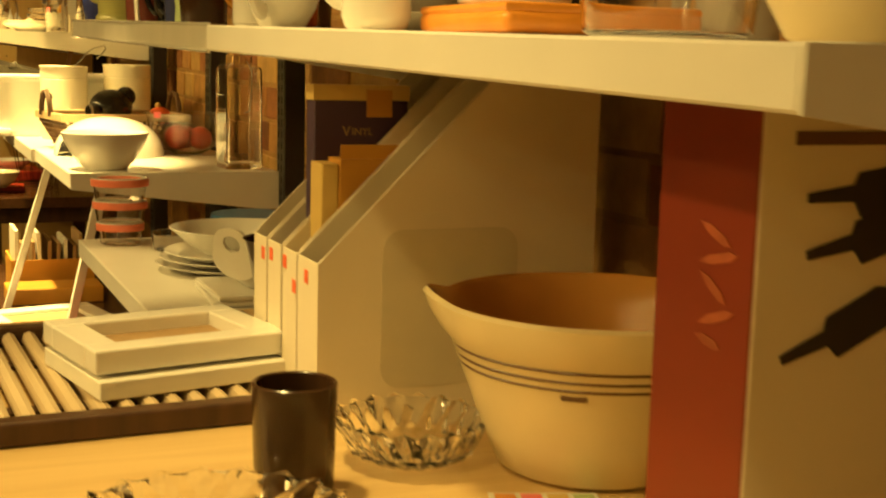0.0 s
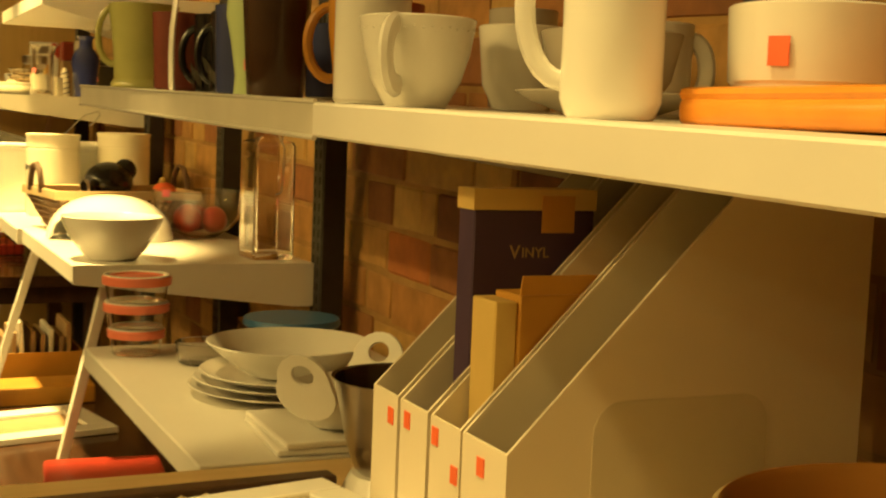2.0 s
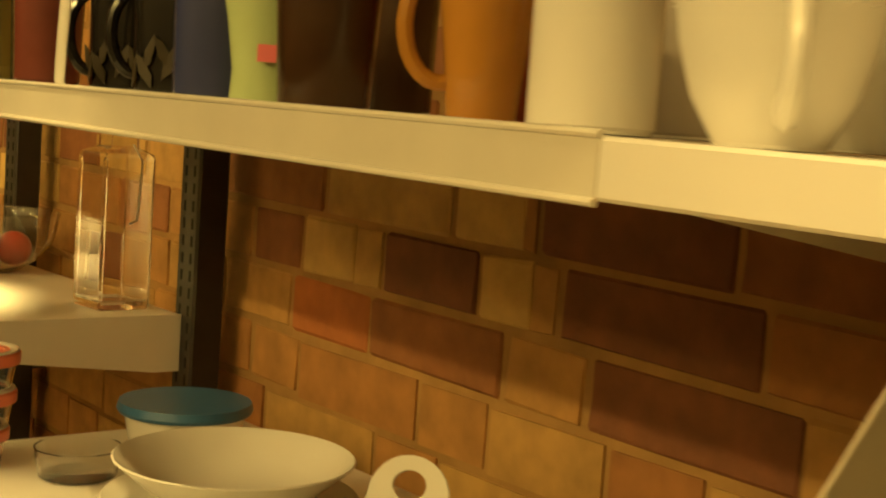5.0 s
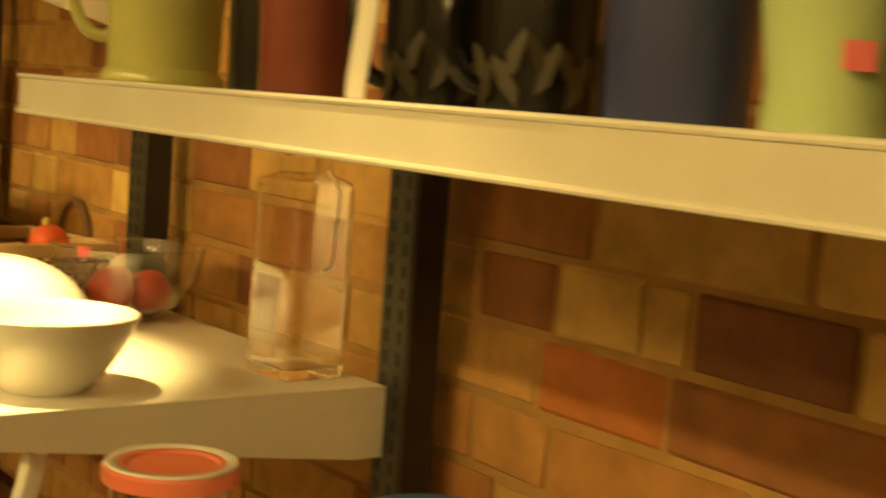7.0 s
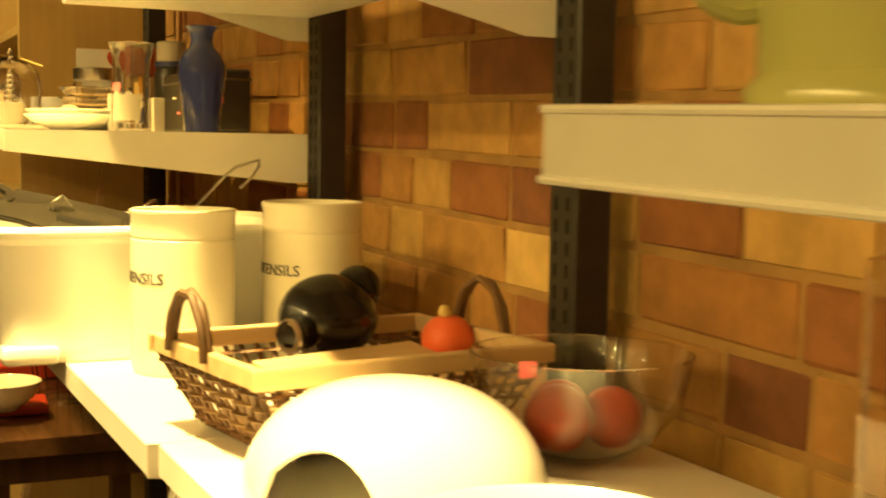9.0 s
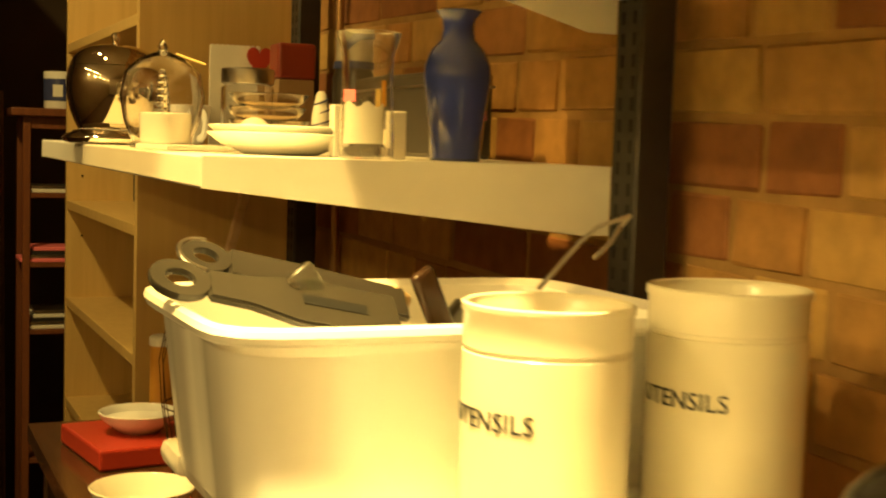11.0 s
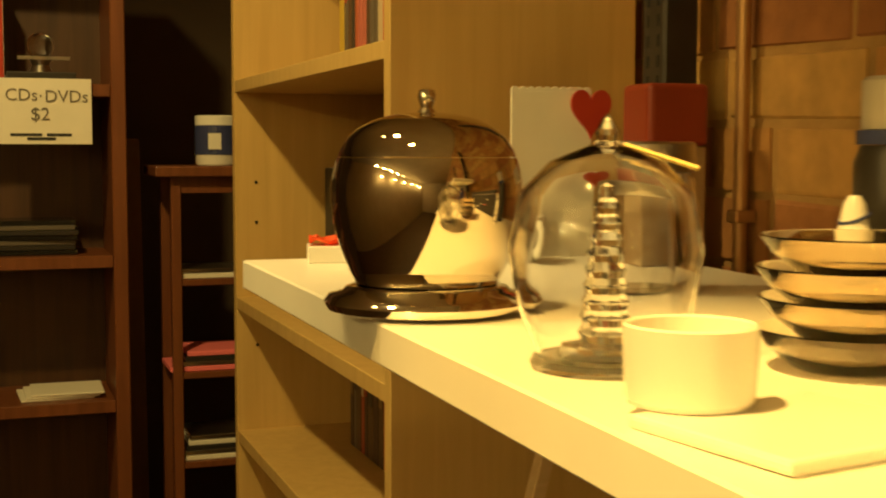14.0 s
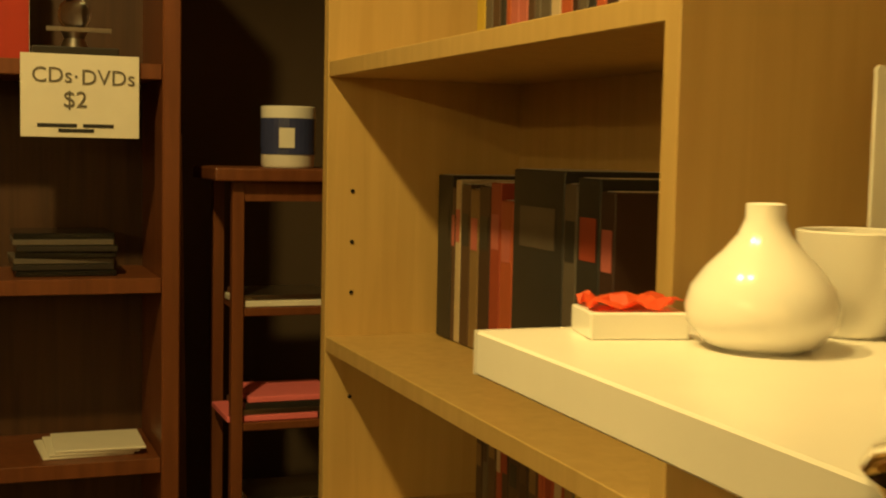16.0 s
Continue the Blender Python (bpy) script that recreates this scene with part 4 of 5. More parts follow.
part("tub", lathe(shell([(0.048, 0), (0.052, 0.003), (0.058, 0.034)], 0.002), 36), M_CERAMIC, t, "", True)
part("lid", lathe([(0, 0.0345), (0.063, 0.0345), (0.065, 0.038), (0.063, 0.045), (0, 0.045)], 40), M_TEAL, t, "flat teal plastic lid", True)
for i in range(2):
    single("square_plate", bx(-0.052, 0.052, -0.07, 0.07, 0, 0.0065, 0.0025, 2), M_CERAMIC, "square white plate in a pair", "plate", 0.420 + 0.004 * i, 1.985, 1.1805 + 0.0067 * i, -4 + 3 * i, "square plates")


def eared_dish(x, y, z, rz):
    t = thing("eared_dish", "white oval dish with two pierced upright handles", "dish", x, y, z, rz)
    part("bowl", lathe(shell([(0.030, 0), (0.036, 0.002), (0.056, 0.018), (0.068, 0.038)], 0.0028), 44, 1.0, 0.8), M_CERAMIC, t, "", True)
    for s in (-1, 1):
        pts = []
        n = 24
        for i in range(n):
            a = 2 * math.pi * i / n
            low = max(0.0, -math.sin(a))
            pts.append(((0.029 + 0.016 * low) * math.cos(a), (0.029 + 0.010 * low) * math.sin(a)))
        hole = [(0.012 * math.cos(2 * math.pi * i / n), 0.008 + 0.0105 * math.sin(2 * math.pi * i / n)) for i in range(n)]
        bm = bmesh.new()
        R = [[bm.verts.new((q[0], d, q[1])) for q in ring] for ring in (pts, hole) for d in (-0.002, 0.002)]
        for a, b in ((R[0], R[2]), (R[2], R[3]), (R[3], R[1]), (R[1], R[0])):
            for i in range(n):
                j = (i + 1) % n
                bm.faces.new((a[i], a[j], b[j], b[i]))
        bmesh.ops.recalc_face_normals(bm, faces=bm.faces[:])
        m = Matrix.Translation((s * 0.070, 0, 0.052)) @ Matrix.Rotation(radians(90), 4, "Z") @ Matrix.Rotation(radians(18 * s), 4, "X")
        part("ear_handle", moved(bm, m), M_CERAMIC, t, "pierced upright handle", True)


eared_dish(0.446, 1.974, 1.1945, 39)
t = thing("metal_pot", "brushed metal pot on a white foot", "pot", 0.424, 1.780, 1.1805)
part("foot", lathe([(0, 0), (0.045, 0), (0.048, 0.004), (0.040, 0.02), (0, 0.02)], 36), M_CERAMIC, t, "white ceramic foot", True)
part("pot", lathe([(0, 0.0205), (0.034, 0.0205), (0.038, 0.024), (0.046, 0.050), (0.0565, 0.099), (0.0585, 0.1)], 48), M_STEEL, t, "", True)
part("lining", lathe([(0.0585, 0.1), (0.0555, 0.0990), (0.044, 0.050), (0.035, 0.028), (0, 0.026)], 48), M_BROWN, t, "dark lining", True)


# ---- lamp-lit shelf: bowls, bottle, basket, canisters, tub ----
single("white_bowl", lathe(shell([(0.034, 0), (0.037, 0.003), (0.048, 0.014), (0.062, 0.034), (0.0715, 0.054), (0.0745, 0.063)], 0.0028), 56), M_CERAMIC, "white flared bowl standing on the lit shelf", "bowl", 0.366, 2.737, 1.2705, smooth=True)


def arched_dish(x, y, z, face):
    """A dish turned upside down, its rim cut by an arch towards face."""
    n, rows, R, H = 72, 14, 0.106, 0.074
    bm = bmesh.new()
    grid = []
    for i in range(n):
        th = 2 * math.pi * i / n
        d = math.degrees((th - radians(face) + math.pi) % (2 * math.pi) - math.pi)
        low = 0.042 * max(0.0, 1 - (d / 26.0) ** 2) ** 0.5 if abs(d) < 26 else 0.0
        a1 = math.acos(min(1, low / H))
        grid.append([bm.verts.new((R * math.sin(a1 * k / rows) ** 0.85 * math.cos(th), R * math.sin(a1 * k / rows) ** 0.85 * math.sin(th), H * math.cos(a1 * k / rows))) for k in range(1, rows + 1)])
    top = bm.verts.new((0, 0, H))
    for i in range(n):
        j = (i + 1) % n
        bm.faces.new((top, grid[i][0], grid[j][0]))
        for k in range(rows - 1):
            bm.faces.new((grid[i][k], grid[i][k + 1], grid[j][k + 1], grid[j][k]))
    bmesh.ops.recalc_face_normals(bm, faces=bm.faces[:])
    bmesh.ops.solidify(bm, geom=bm.faces[:], thickness=0.003)
    single("arched_dish", bm, M_CERAMIC, "white dish turned upside down with an arched side", "dish", x, y, z, smooth=True)


arched_dish(0.420, 3.045, 1.2712, 216)
t = thing("glass_bowl", "clear glass bowl with red glass balls inside", "bowl", 0.580, 3.062, 1.2705)
part("bowl", lathe(shell([(0.028, 0), (0.032, 0.002), (0.056, 0.018), (0.078, 0.045), (0.085, 0.082)], 0.002), 44), M_CLEAR, t, "", True)
for x, y, r in ((-0.024, -0.008, 0.026), (0.022, -0.010, 0.024), (-0.002, 0.028, 0.024)):
    bm = bmesh.new()
    bmesh.ops.create_uvsphere(bm, u_segments=20, v_segments=12, radius=r, matrix=Matrix.Translation((x, y, 0.008 + r)))
    part("red_ball", bm, M_REDPLA, t, "red ball", True)
part("price_sticker", bx(-0.078, -0.064, -0.045, -0.044, 0.074, 0.086), M_PINK, t, "small pink price sticker")


def square_bottle(x, y, z):
    t = thing("square_bottle", "tall square clear glass bottle with a stopper", "bottle", x, y, z, 4)
    bm = bmesh.new()
    rows = [(0.030, 0), (0.033, 0.004), (0.033, 0.172), (0.030, 0.180), (0.018, 0.186), (0.018, 0.20), (0.0155, 0.20), (0.0155, 0.187), (0.0285, 0.178), (0.031, 0.171), (0.031, 0.012), (0.028, 0.009)]
    rings = [[bm.verts.new((sx * r, sy * r, zz)) for sx, sy in ((-1, -1), (1, -1), (1, 1), (-1, 1))] for r, zz in rows]
    for a, b in zip(rings, rings[1:]):
        for i in range(4):
            j = (i + 1) % 4
            bm.faces.new((a[i], a[j], b[j], b[i]))
    bm.faces.new(rings[0][::-1])
    bm.faces.new(rings[-1])
    bmesh.ops.recalc_face_normals(bm, faces=bm.faces[:])
    bmesh.ops.bevel(bm, geom=[e for e in bm.edges if abs(e.verts[0].co.z - e.verts[1].co.z) > 0.02], offset=0.003, segments=2, affect="EDGES")
    part("glass", bm, M_THIN, t, "", True)
    part("stopper", lathe([(0, 0.201), (0.02, 0.201), (0.021, 0.204), (0.019, 0.216), (0, 0.218)], 24), M_GLASS, t, "glass stopper", True)
    part("clasp", sweep([(0.0, -0.0345, 0.10), (0.009, -0.0345, 0.104), (0.011, -0.0345, 0.12), (0.011, -0.0385, 0.172), (0.008, -0.022, 0.19)], 0.0012, 6), M_STEEL, t, "thin wire clasp", True)


square_bottle(0.600, 2.730, 1.2705)


def basket():
    t = thing("wicker_basket", "brown wicker basket with wooden rim and looped handles", "basket", 0.454, 3.222, 1.2705, 8)
    W, D, H, FL = 0.098, 0.070, 0.064, 0.031

    def at(u, side, z):
        f = FL * z / H
        w, d = W + f, D + f
        return {0: (u * w, -d, z), 1: (w, u * d, z), 2: (-u * w, d, z), 3: (-w, -u * d, z)}[side]

    part("bottom", bx(-W, W, -D, D, 0, 0.004), M_WEAVE, t)
    for side in range(4):
        n = 17 if side in (0, 2) else 12
        for i in range(n + 1):
            u = -1 + 2 * i / n
            a, b = Vector(at(u, side, 0.002)), Vector(at(u, side, H))
            part("stake", sweep([a, (a + b) / 2, b], 0.0034, 6, flat=0.45), M_WEAVE, t)
        for k in range(5):
            z = 0.008 + k * 0.0115
            pts = []
            m = n * 2
            for i in range(m + 1):
                u = -1 + 2 * i / m
                p = Vector(at(u, side, z))
                c = {0: Vector((0, -1, 0)), 1: Vector((1, 0, 0)), 2: Vector((0, 1, 0)), 3: Vector((-1, 0, 0))}[side]
                s = (-1) ** (k + i // 2) if i % 2 else 0
                pts.append(p + c * 0.0032 * s)
            # every other row is paler, standing for light through the weave gaps
            part("weaver", sweep(pts, 0.0040, 6, flat=0.4), (M_WEAVE, M_KRAFT)[k % 2], t)
    o = W + FL
    d = D + FL
    part("rim_rail", bx(-o - 0.006, o + 0.006, -d - 0.004, -d + 0.005, H - 0.004, H + 0.012, 0.002), M_PALEWOOD, t, "flat pale wooden rim")
    part("rim_rail", bx(-o - 0.006, o + 0.006, d - 0.005, d + 0.004, H - 0.004, H + 0.012, 0.002), M_PALEWOOD, t, "flat pale wooden rim")
    part("rim_rail", bx(-o - 0.004, -o + 0.005, -d + 0.0052, d - 0.0052, H - 0.004, H + 0.012, 0.002), M_PALEWOOD, t, "flat pale wooden rim")
    part("rim_rail", bx(o - 0.005, o + 0.004, -d + 0.0052, d - 0.0052, H - 0.004, H + 0.012, 0.002), M_PALEWOOD, t, "flat pale wooden rim")
    for s in (-1, 1):
        for k, off in enumerate((-0.0022, 0.0022)):
            pts = [(s * (o + 0.004 + off), (0.02 if s < 0 else 0.0) + 0.036 * math.cos(a), H + 0.004 + 0.05 * math.sin(a) + 0.0015 * math.sin(9 * a + 3 * k)) for a in [math.pi * i / 16 for i in range(17)]]
            part("handle", sweep(pts, 0.0034, 6), M_WEAVE, t, "twisted wicker loop", True)
    return t


basket()
single("wooden_board", bx(-0.085, 0.085, -0.022, 0.022, 0, 0.008, 0.002), M_PALEWOOD, "pale wooden board lying in the basket", "board", 0.456, 3.222, 1.322, 18, rx=10)
single("wooden_board", bx(-0.075, 0.075, -0.018, 0.018, 0, 0.008, 0.002), M_PALEWOOD, "pale wooden board lying in the basket", "board", 0.474, 3.190, 1.312, 13, rx=24)
t = thing("black_kettle", "round black glazed pot lying in the basket", "pot", 0.462, 3.295, 1.3135, 20)
bm = bmesh.new()
bmesh.ops.create_uvsphere(bm, u_segments=28, v_segments=16, radius=0.045, matrix=Matrix.Diagonal((1.05, 0.9, 0.85, 1)))
part("body", moved(bm, Matrix.Translation((0, 0, 0.040))), M_BLACK, t, "", True)
part("spout", sweep([(-0.03, -0.01, 0.03), (-0.05, -0.02, 0.035), (-0.062, -0.026, 0.032)], 0.014, 12), M_BLACK, t, "", True)
part("spout_ring", moved(lathe([(0.010, 0), (0.015, 0), (0.015, 0.003), (0.010, 0.003)], 20), Matrix.Translation((-0.062, -0.026, 0.032)) @ Matrix.Rotation(radians(-90), 4, "Y")), M_STEEL, t, "shiny metal ring", True)
bm = bmesh.new()
bmesh.ops.create_uvsphere(bm, u_segments=24, v_segments=12, radius=0.022)
part("lid_knob", moved(bm, Matrix.Translation((0.035, 0.0, 0.062))), M_BLACK, t, "", True)
bm = bmesh.new()
bmesh.ops.create_uvsphere(bm, u_segments=24, v_segments=14, radius=0.024, matrix=Matrix.Diagonal((1, 1, 0.9, 1)))
gourd = single("orange_gourd", bm, M_ORANGE, "round orange gourd with a pale stem in the basket", "gourd", 0.558, 3.250, 1.336, smooth=True)
part("stem", moved(lathe([(0, 0), (0.006, 0), (0.0065, 0.004), (0.004, 0.009), (0, 0.010)], 14), Matrix.Translation((-0.004, -0.002, 0.0205))), M_PALEYEL, gourd, "short pale stem", True)


def canister(x, y, z, r, h, turn, label):
    t = thing("canister", label, "canister", x, y, z, group="utensil canisters")
    prof = [(r * 0.94, 0), (r * 0.98, 0.004), (r, 0.012), (r, h * 0.82), (r * 0.985, h * 0.825), (r * 0.985, h * 0.84), (r, h * 0.845), (r, h * 0.965), (r * 1.025, h * 0.975), (r * 1.025, h)]
    part("body", lathe(shell(prof, 0.0035), 56), M_CANISTER, t, "", True)
    bm = letters("UTENSILS", 0.0165, 0.0004)
    w = max(v.co.x for v in bm.verts)
    for v in bm.verts:
        a = radians(turn) + (v.co.x - w / 2) / r
        v.co = Vector(((r + 0.0004 - v.co.y) * math.cos(a), (r + 0.0004 - v.co.y) * math.sin(a), v.co.z + h * 0.56))
    part("lettering", bm, M_INK, t, "black serif capitals")
    return t


canister(0.395, 3.545, 1.2695, 0.053, 0.166, 197, "white enamel utensil canister standing by the tub")
canister(0.540, 3.556, 1.2695, 0.054, 0.172, 199, "white enamel utensil canister near the wall")


t = thing("wire_tongs", "bent steel wire tongs standing in a canister", "tongs", 0.0, 0.0, 0.0, group="tongs")
part("loop", sweep([(0.428, 3.620, 1.435), (0.460, 3.620, 1.468), (0.473, 3.620, 1.478), (0.499, 3.620, 1.486), (0.505, 3.640, 1.478), (0.496, 3.640, 1.465), (0.483, 3.640, 1.454)], 0.0017, 8), M_STEEL, t, "", True)
t.matrix_world = Matrix.Identity(4)


def tub(x, y, z, rz):
    t = thing("utensil_tub", "white ribbed plastic tub full of kitchen tools", "tub", x, y, z, rz)
    bm = bmesh.new()

    def ring(a, b, zz, rib=0.0):
        vs = []
        n = 64
        for i in range(n):
            th = 2 * math.pi * i / n
            c, s = math.cos(th), math.sin(th)
            k = (abs(c) ** 8 + abs(s) ** 8) ** (-0.125)
            q = 1 + rib * (0.5 if (i // 4) % 2 else -0.5)
            vs.append(bm.verts.new((a * c * k * q, b * s * k * q, zz)))
        return vs

    t.matrix_world = t.matrix_world @ Matrix.Diagonal((1, 1, 1.085, 1))
    A, B = 0.178, 0.134
    rows = [ring(A * 0.88, B * 0.88, 0), ring(A * 0.91, B * 0.91, 0.012), ring(A * 0.91, B * 0.91, 0.014, 0.012), ring(A * 0.98, B * 0.98, 0.116, 0.012), ring(A, B, 0.119), ring(A * 1.04, B * 1.04, 0.123), ring(A * 1.04, B * 1.04, 0.131), ring(A * 1.02, B * 1.01, 0.134), ring(A * 0.96, B * 0.965, 0.129), ring(A * 0.82, B * 0.82, 0.006)]
    for a, b in zip(rows, rows[1:]):
        for i in range(64):
            j = (i + 1) % 64
            bm.faces.new((a[i], a[j], b[j], b[i]))
    bm.faces.new(rows[0][::-1])
    bm.faces.new(rows[-1])
    bmesh.ops.recalc_face_normals(bm, faces=bm.faces[:])
    part("tub", bm, M_CERAMIC, t, "", True)
    part("rim", sweep([(A * 1.025 * c * (abs(c) ** 8 + abs(q) ** 8) ** (-0.125), B * 1.025 * q * (abs(c) ** 8 + abs(q) ** 8) ** (-0.125), 0.1285) for c, q in [(math.cos(2 * math.pi * i / 64), math.sin(2 * math.pi * i / 64)) for i in range(64)]], 0.0055, 8, True), M_CERAMIC, t, "rolled plastic rim", True)
    for sx, sy in ((-1, -1), (1, -1), (1, 1), (-1, 1)):
        part("foot", bx(sx * A * 0.76 - 0.03, sx * A * 0.76 + 0.03, sy * B * 0.76 - 0.03, sy * B * 0.76 + 0.03, -0.0002, 0.018, 0.007), M_CERAMIC, t, "moulded corner foot", True)


tub(0.388, 3.742, 1.2695, 0)


def tool(name, label, x, y, z, rz, ry, length, head, m_handle, m_head, hole=True):
    t = thing(name, label, "kitchen tool", x, y, z, rz, group="tools in the tub")
    t.matrix_world = pose(x, y, z, 0, ry, rz)
    part("handle", bx(-0.012, 0.012, -0.005, 0.005, 0.0, length, 0.0045, 3), m_handle, t, "", True)
    if hole:
        part("hang_ring", sweep([(0.016 * math.cos(a * math.pi / 12), 0, length + 0.012 + 0.018 * math.sin(a * math.pi / 12)) for a in range(24)], 0.0065, 8, True), m_handle, t, "rounded hanging loop", True)
    if head == "flat":
        part("blade", moved(bx(-0.035, 0.035, -0.0012, 0.0012, -0.085, -0.001, 0.001, 1), Matrix.Identity(4)), m_head, t)
    elif head == "bowl":
        part("bowl", moved(lathe(shell([(0.01, 0), (0.024, 0.006), (0.032, 0.018)], 0.002), 24), Matrix.Translation((0, 0, -0.03)) @ Matrix.Rotation(radians(80), 4, "X")), m_head, t, "", True)
    return t



def wide_tool(name, label, a, b, w0, w1, m, ring=0.019, roll=28):
    """A broad handled tool from its loop at a down to b."""
    a, b = Vector(a), Vector(b)
    t = thing(name, label, "kitchen tool", *a, group="tools in the tub")
    d = (b - a).normalized()
    side = d.cross(Vector((0, 0, 1))).normalized()
    up = side.cross(d).normalized()
    t.matrix_world = Matrix.Translation(a) @ Matrix((d, side, up)).transposed().to_4x4() @ Matrix.Rotation(radians(-roll), 4, "X")
    n = (b - a).length
    prof = [(ring * 0.9, -w0 / 2), (n * 0.3, -w0 * 0.55), (n * 0.5, -w1 / 2), (n, -w1 / 2), (n, w1 / 2), (n * 0.5, w1 / 2), (n * 0.3, w0 * 0.55), (ring * 0.9, w0 / 2)]
    bm = prism(prof, 0.007, "z")
    bmesh.ops.bevel(bm, geom=bm.edges[:], offset=0.002, segments=2, affect="EDGES")
    part("body", bm, m, t, "", True)
    n_seg = 28
    ann = bmesh.new()
    rings = [[ann.verts.new((q * math.cos(2 * math.pi * k / n_seg), q * math.sin(2 * math.pi * k / n_seg), z)) for k in range(n_seg)] for q, z in ((ring, 0.0005), (ring * 1.04, 0.0035), (ring, 0.0065), (ring * 0.5, 0.0065), (ring * 0.45, 0.0035), (ring * 0.5, 0.0005))]
    for i in range(6):
        p, q = rings[i], rings[(i + 1) % 6]
        for k in range(n_seg):
            j = (k + 1) % n_seg
            ann.faces.new((p[k], p[j], q[j], q[k]))
    bmesh.ops.recalc_face_normals(ann, faces=ann.faces[:])
    part("hang_ring", ann, m, t, "rounded end with a hanging hole", True)
    return t


t = wide_tool("turner", "broad grey nylon turner lying across the tub", (0.208, 3.745, 1.428), (0.372, 3.735, 1.396), 0.034, 0.058, M_GREYPLA, 0.022)
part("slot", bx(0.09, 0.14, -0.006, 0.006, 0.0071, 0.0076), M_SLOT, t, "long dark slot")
t = wide_tool("masher", "black nylon masher with a steel rimmed loop", (0.240, 3.805, 1.438), (0.40, 3.790, 1.400), 0.036, 0.042, M_DARKPLA, 0.020)
part("loop_rim", sweep([(0.021 * math.cos(k * math.pi / 14), 0.021 * math.sin(k * math.pi / 14), 0.006) for k in range(7, 22)], 0.0022, 6), M_STEEL, t, "shiny steel edge", True)
tool("serving_spoon", "clear plastic serving spoon", 0.330, 3.76, 1.388, 195, 34, 0.060, "bowl", M_FROST, M_FROST, False)
tool("ladle", "dark ladle lying in the tub", 0.43, 3.80, 1.368, 40, 65, 0.06, "bowl", M_DARKPLA, M_DARKPLA, False)
tool("knife", "dark brown handled knife lying in the tub", 0.445, 3.80, 1.365, 200, 28, 0.075, "flat", M_BROWN, M_STEEL, False)
tool("wooden_spoon", "pale wooden spoon in the tub", 0.38, 3.80, 1.365, 20, 28, 0.055, "bowl", M_PALEWOOD, M_PALEWOOD, False)
tool("chopstick", "pale wooden stick leaning in the tub", 0.43, 3.75, 1.36, 190, -70, 0.07, "none", M_PALEWOOD, M_PALEWOOD, False)

# ---- glass shelf ----
for i in range(2):
    single("shallow_dish", lathe(shell([(0.036, 0), (0.040, 0.002), (0.058, 0.009), (0.070, 0.018), (0.072, 0.020)], 0.0022), 56), M_CERAMIC, "white shallow dish in a stacked pair", "dish", 0.375 + 0.002 * i, 4.058 + 0.003 * i, z_e(4.06) + 0.0005 + 0.0068 * i, group="stacked dishes", smooth=True)
t = thing("painted_saucer", "small dish painted with a blue and green pattern", "dish", 0.377, 4.061, z_e(4.06) + 0.0130)
part("dish", lathe(shell([(0.034, 0), (0.04, 0.003), (0.060, 0.012), (0.066, 0.014)], 0.002), 48), M_CERAMIC, t, "", True)
for i in range(14):
    a = 2 * math.pi * i / 14
    part("painted_leaf", moved(lathe([(0, 0), (0.006, 0.0), (0.006, 0.0008), (0, 0.0008)], 8, 1.0, 0.6), Matrix.Translation((0.05 * math.cos(a), 0.05 * math.sin(a), 0.0125)) @ Matrix.Rotation(a + 0.6, 4, "Z") @ Matrix.Rotation(radians(20), 4, "Y")), (M_TEAL, M_NAVY)[i % 2], t, "painted leaf")


def flared_vase():
    t = thing("glass_vase", "clear flared glass vase with a painted flower basket", "vase", 0.430, 3.968, z_e(3.968))
    part("vase", lathe(shell([(0.024, 0), (0.026, 0.003), (0.0255, 0.03), (0.0235, 0.07), (0.0245, 0.095), (0.031, 0.116)], 0.0018), 44), M_CLEAR, t, "", True)
    part("thick_base", lathe([(0, 0.004), (0.0225, 0.004), (0.0225, 0.011), (0, 0.011)], 32), M_CLEAR, t, "", True)
    bm = bmesh.new()
    rows = [[bm.verts.new((0.0262 * math.cos(radians(a)), 0.0262 * math.sin(radians(a)), 0.014 + 0.009 * k + (0.003 * math.sin(radians(a * 9)) if k == 4 else 0))) for a in range(196, 292, 8)] for k in range(5)]
    for lo, hi in zip(rows, rows[1:]):
        for k in range(len(lo) - 1):
            bm.faces.new((lo[k], lo[k + 1], hi[k + 1], hi[k]))
    bmesh.ops.solidify(bm, geom=bm.faces[:], thickness=0.0003)
    part("painted_basket", bm, M_PAPER, t, "painted white flower basket", True)
    for a, z, w, h, m in ((235, 0.047, 0.004, 0.007, M_BEIGE), (285, 0.048, 0.005, 0.024, M_YELLOWCARD), (272, 0.044, 0.005, 0.020, M_PALEYEL), (255, 0.048, 0.004, 0.009, M_BEIGE), (210, 0.052, 0.014, 0.011, M_PINK)):
        part("painted_motif", moved(bx(0.0252, 0.0258, -w / 2, w / 2, z, z + h, 0.0002, 1), Matrix.Rotation(radians(a), 4, "Z")), m, t, "painted flower motif" if m is not M_PINK else "pink price sticker")


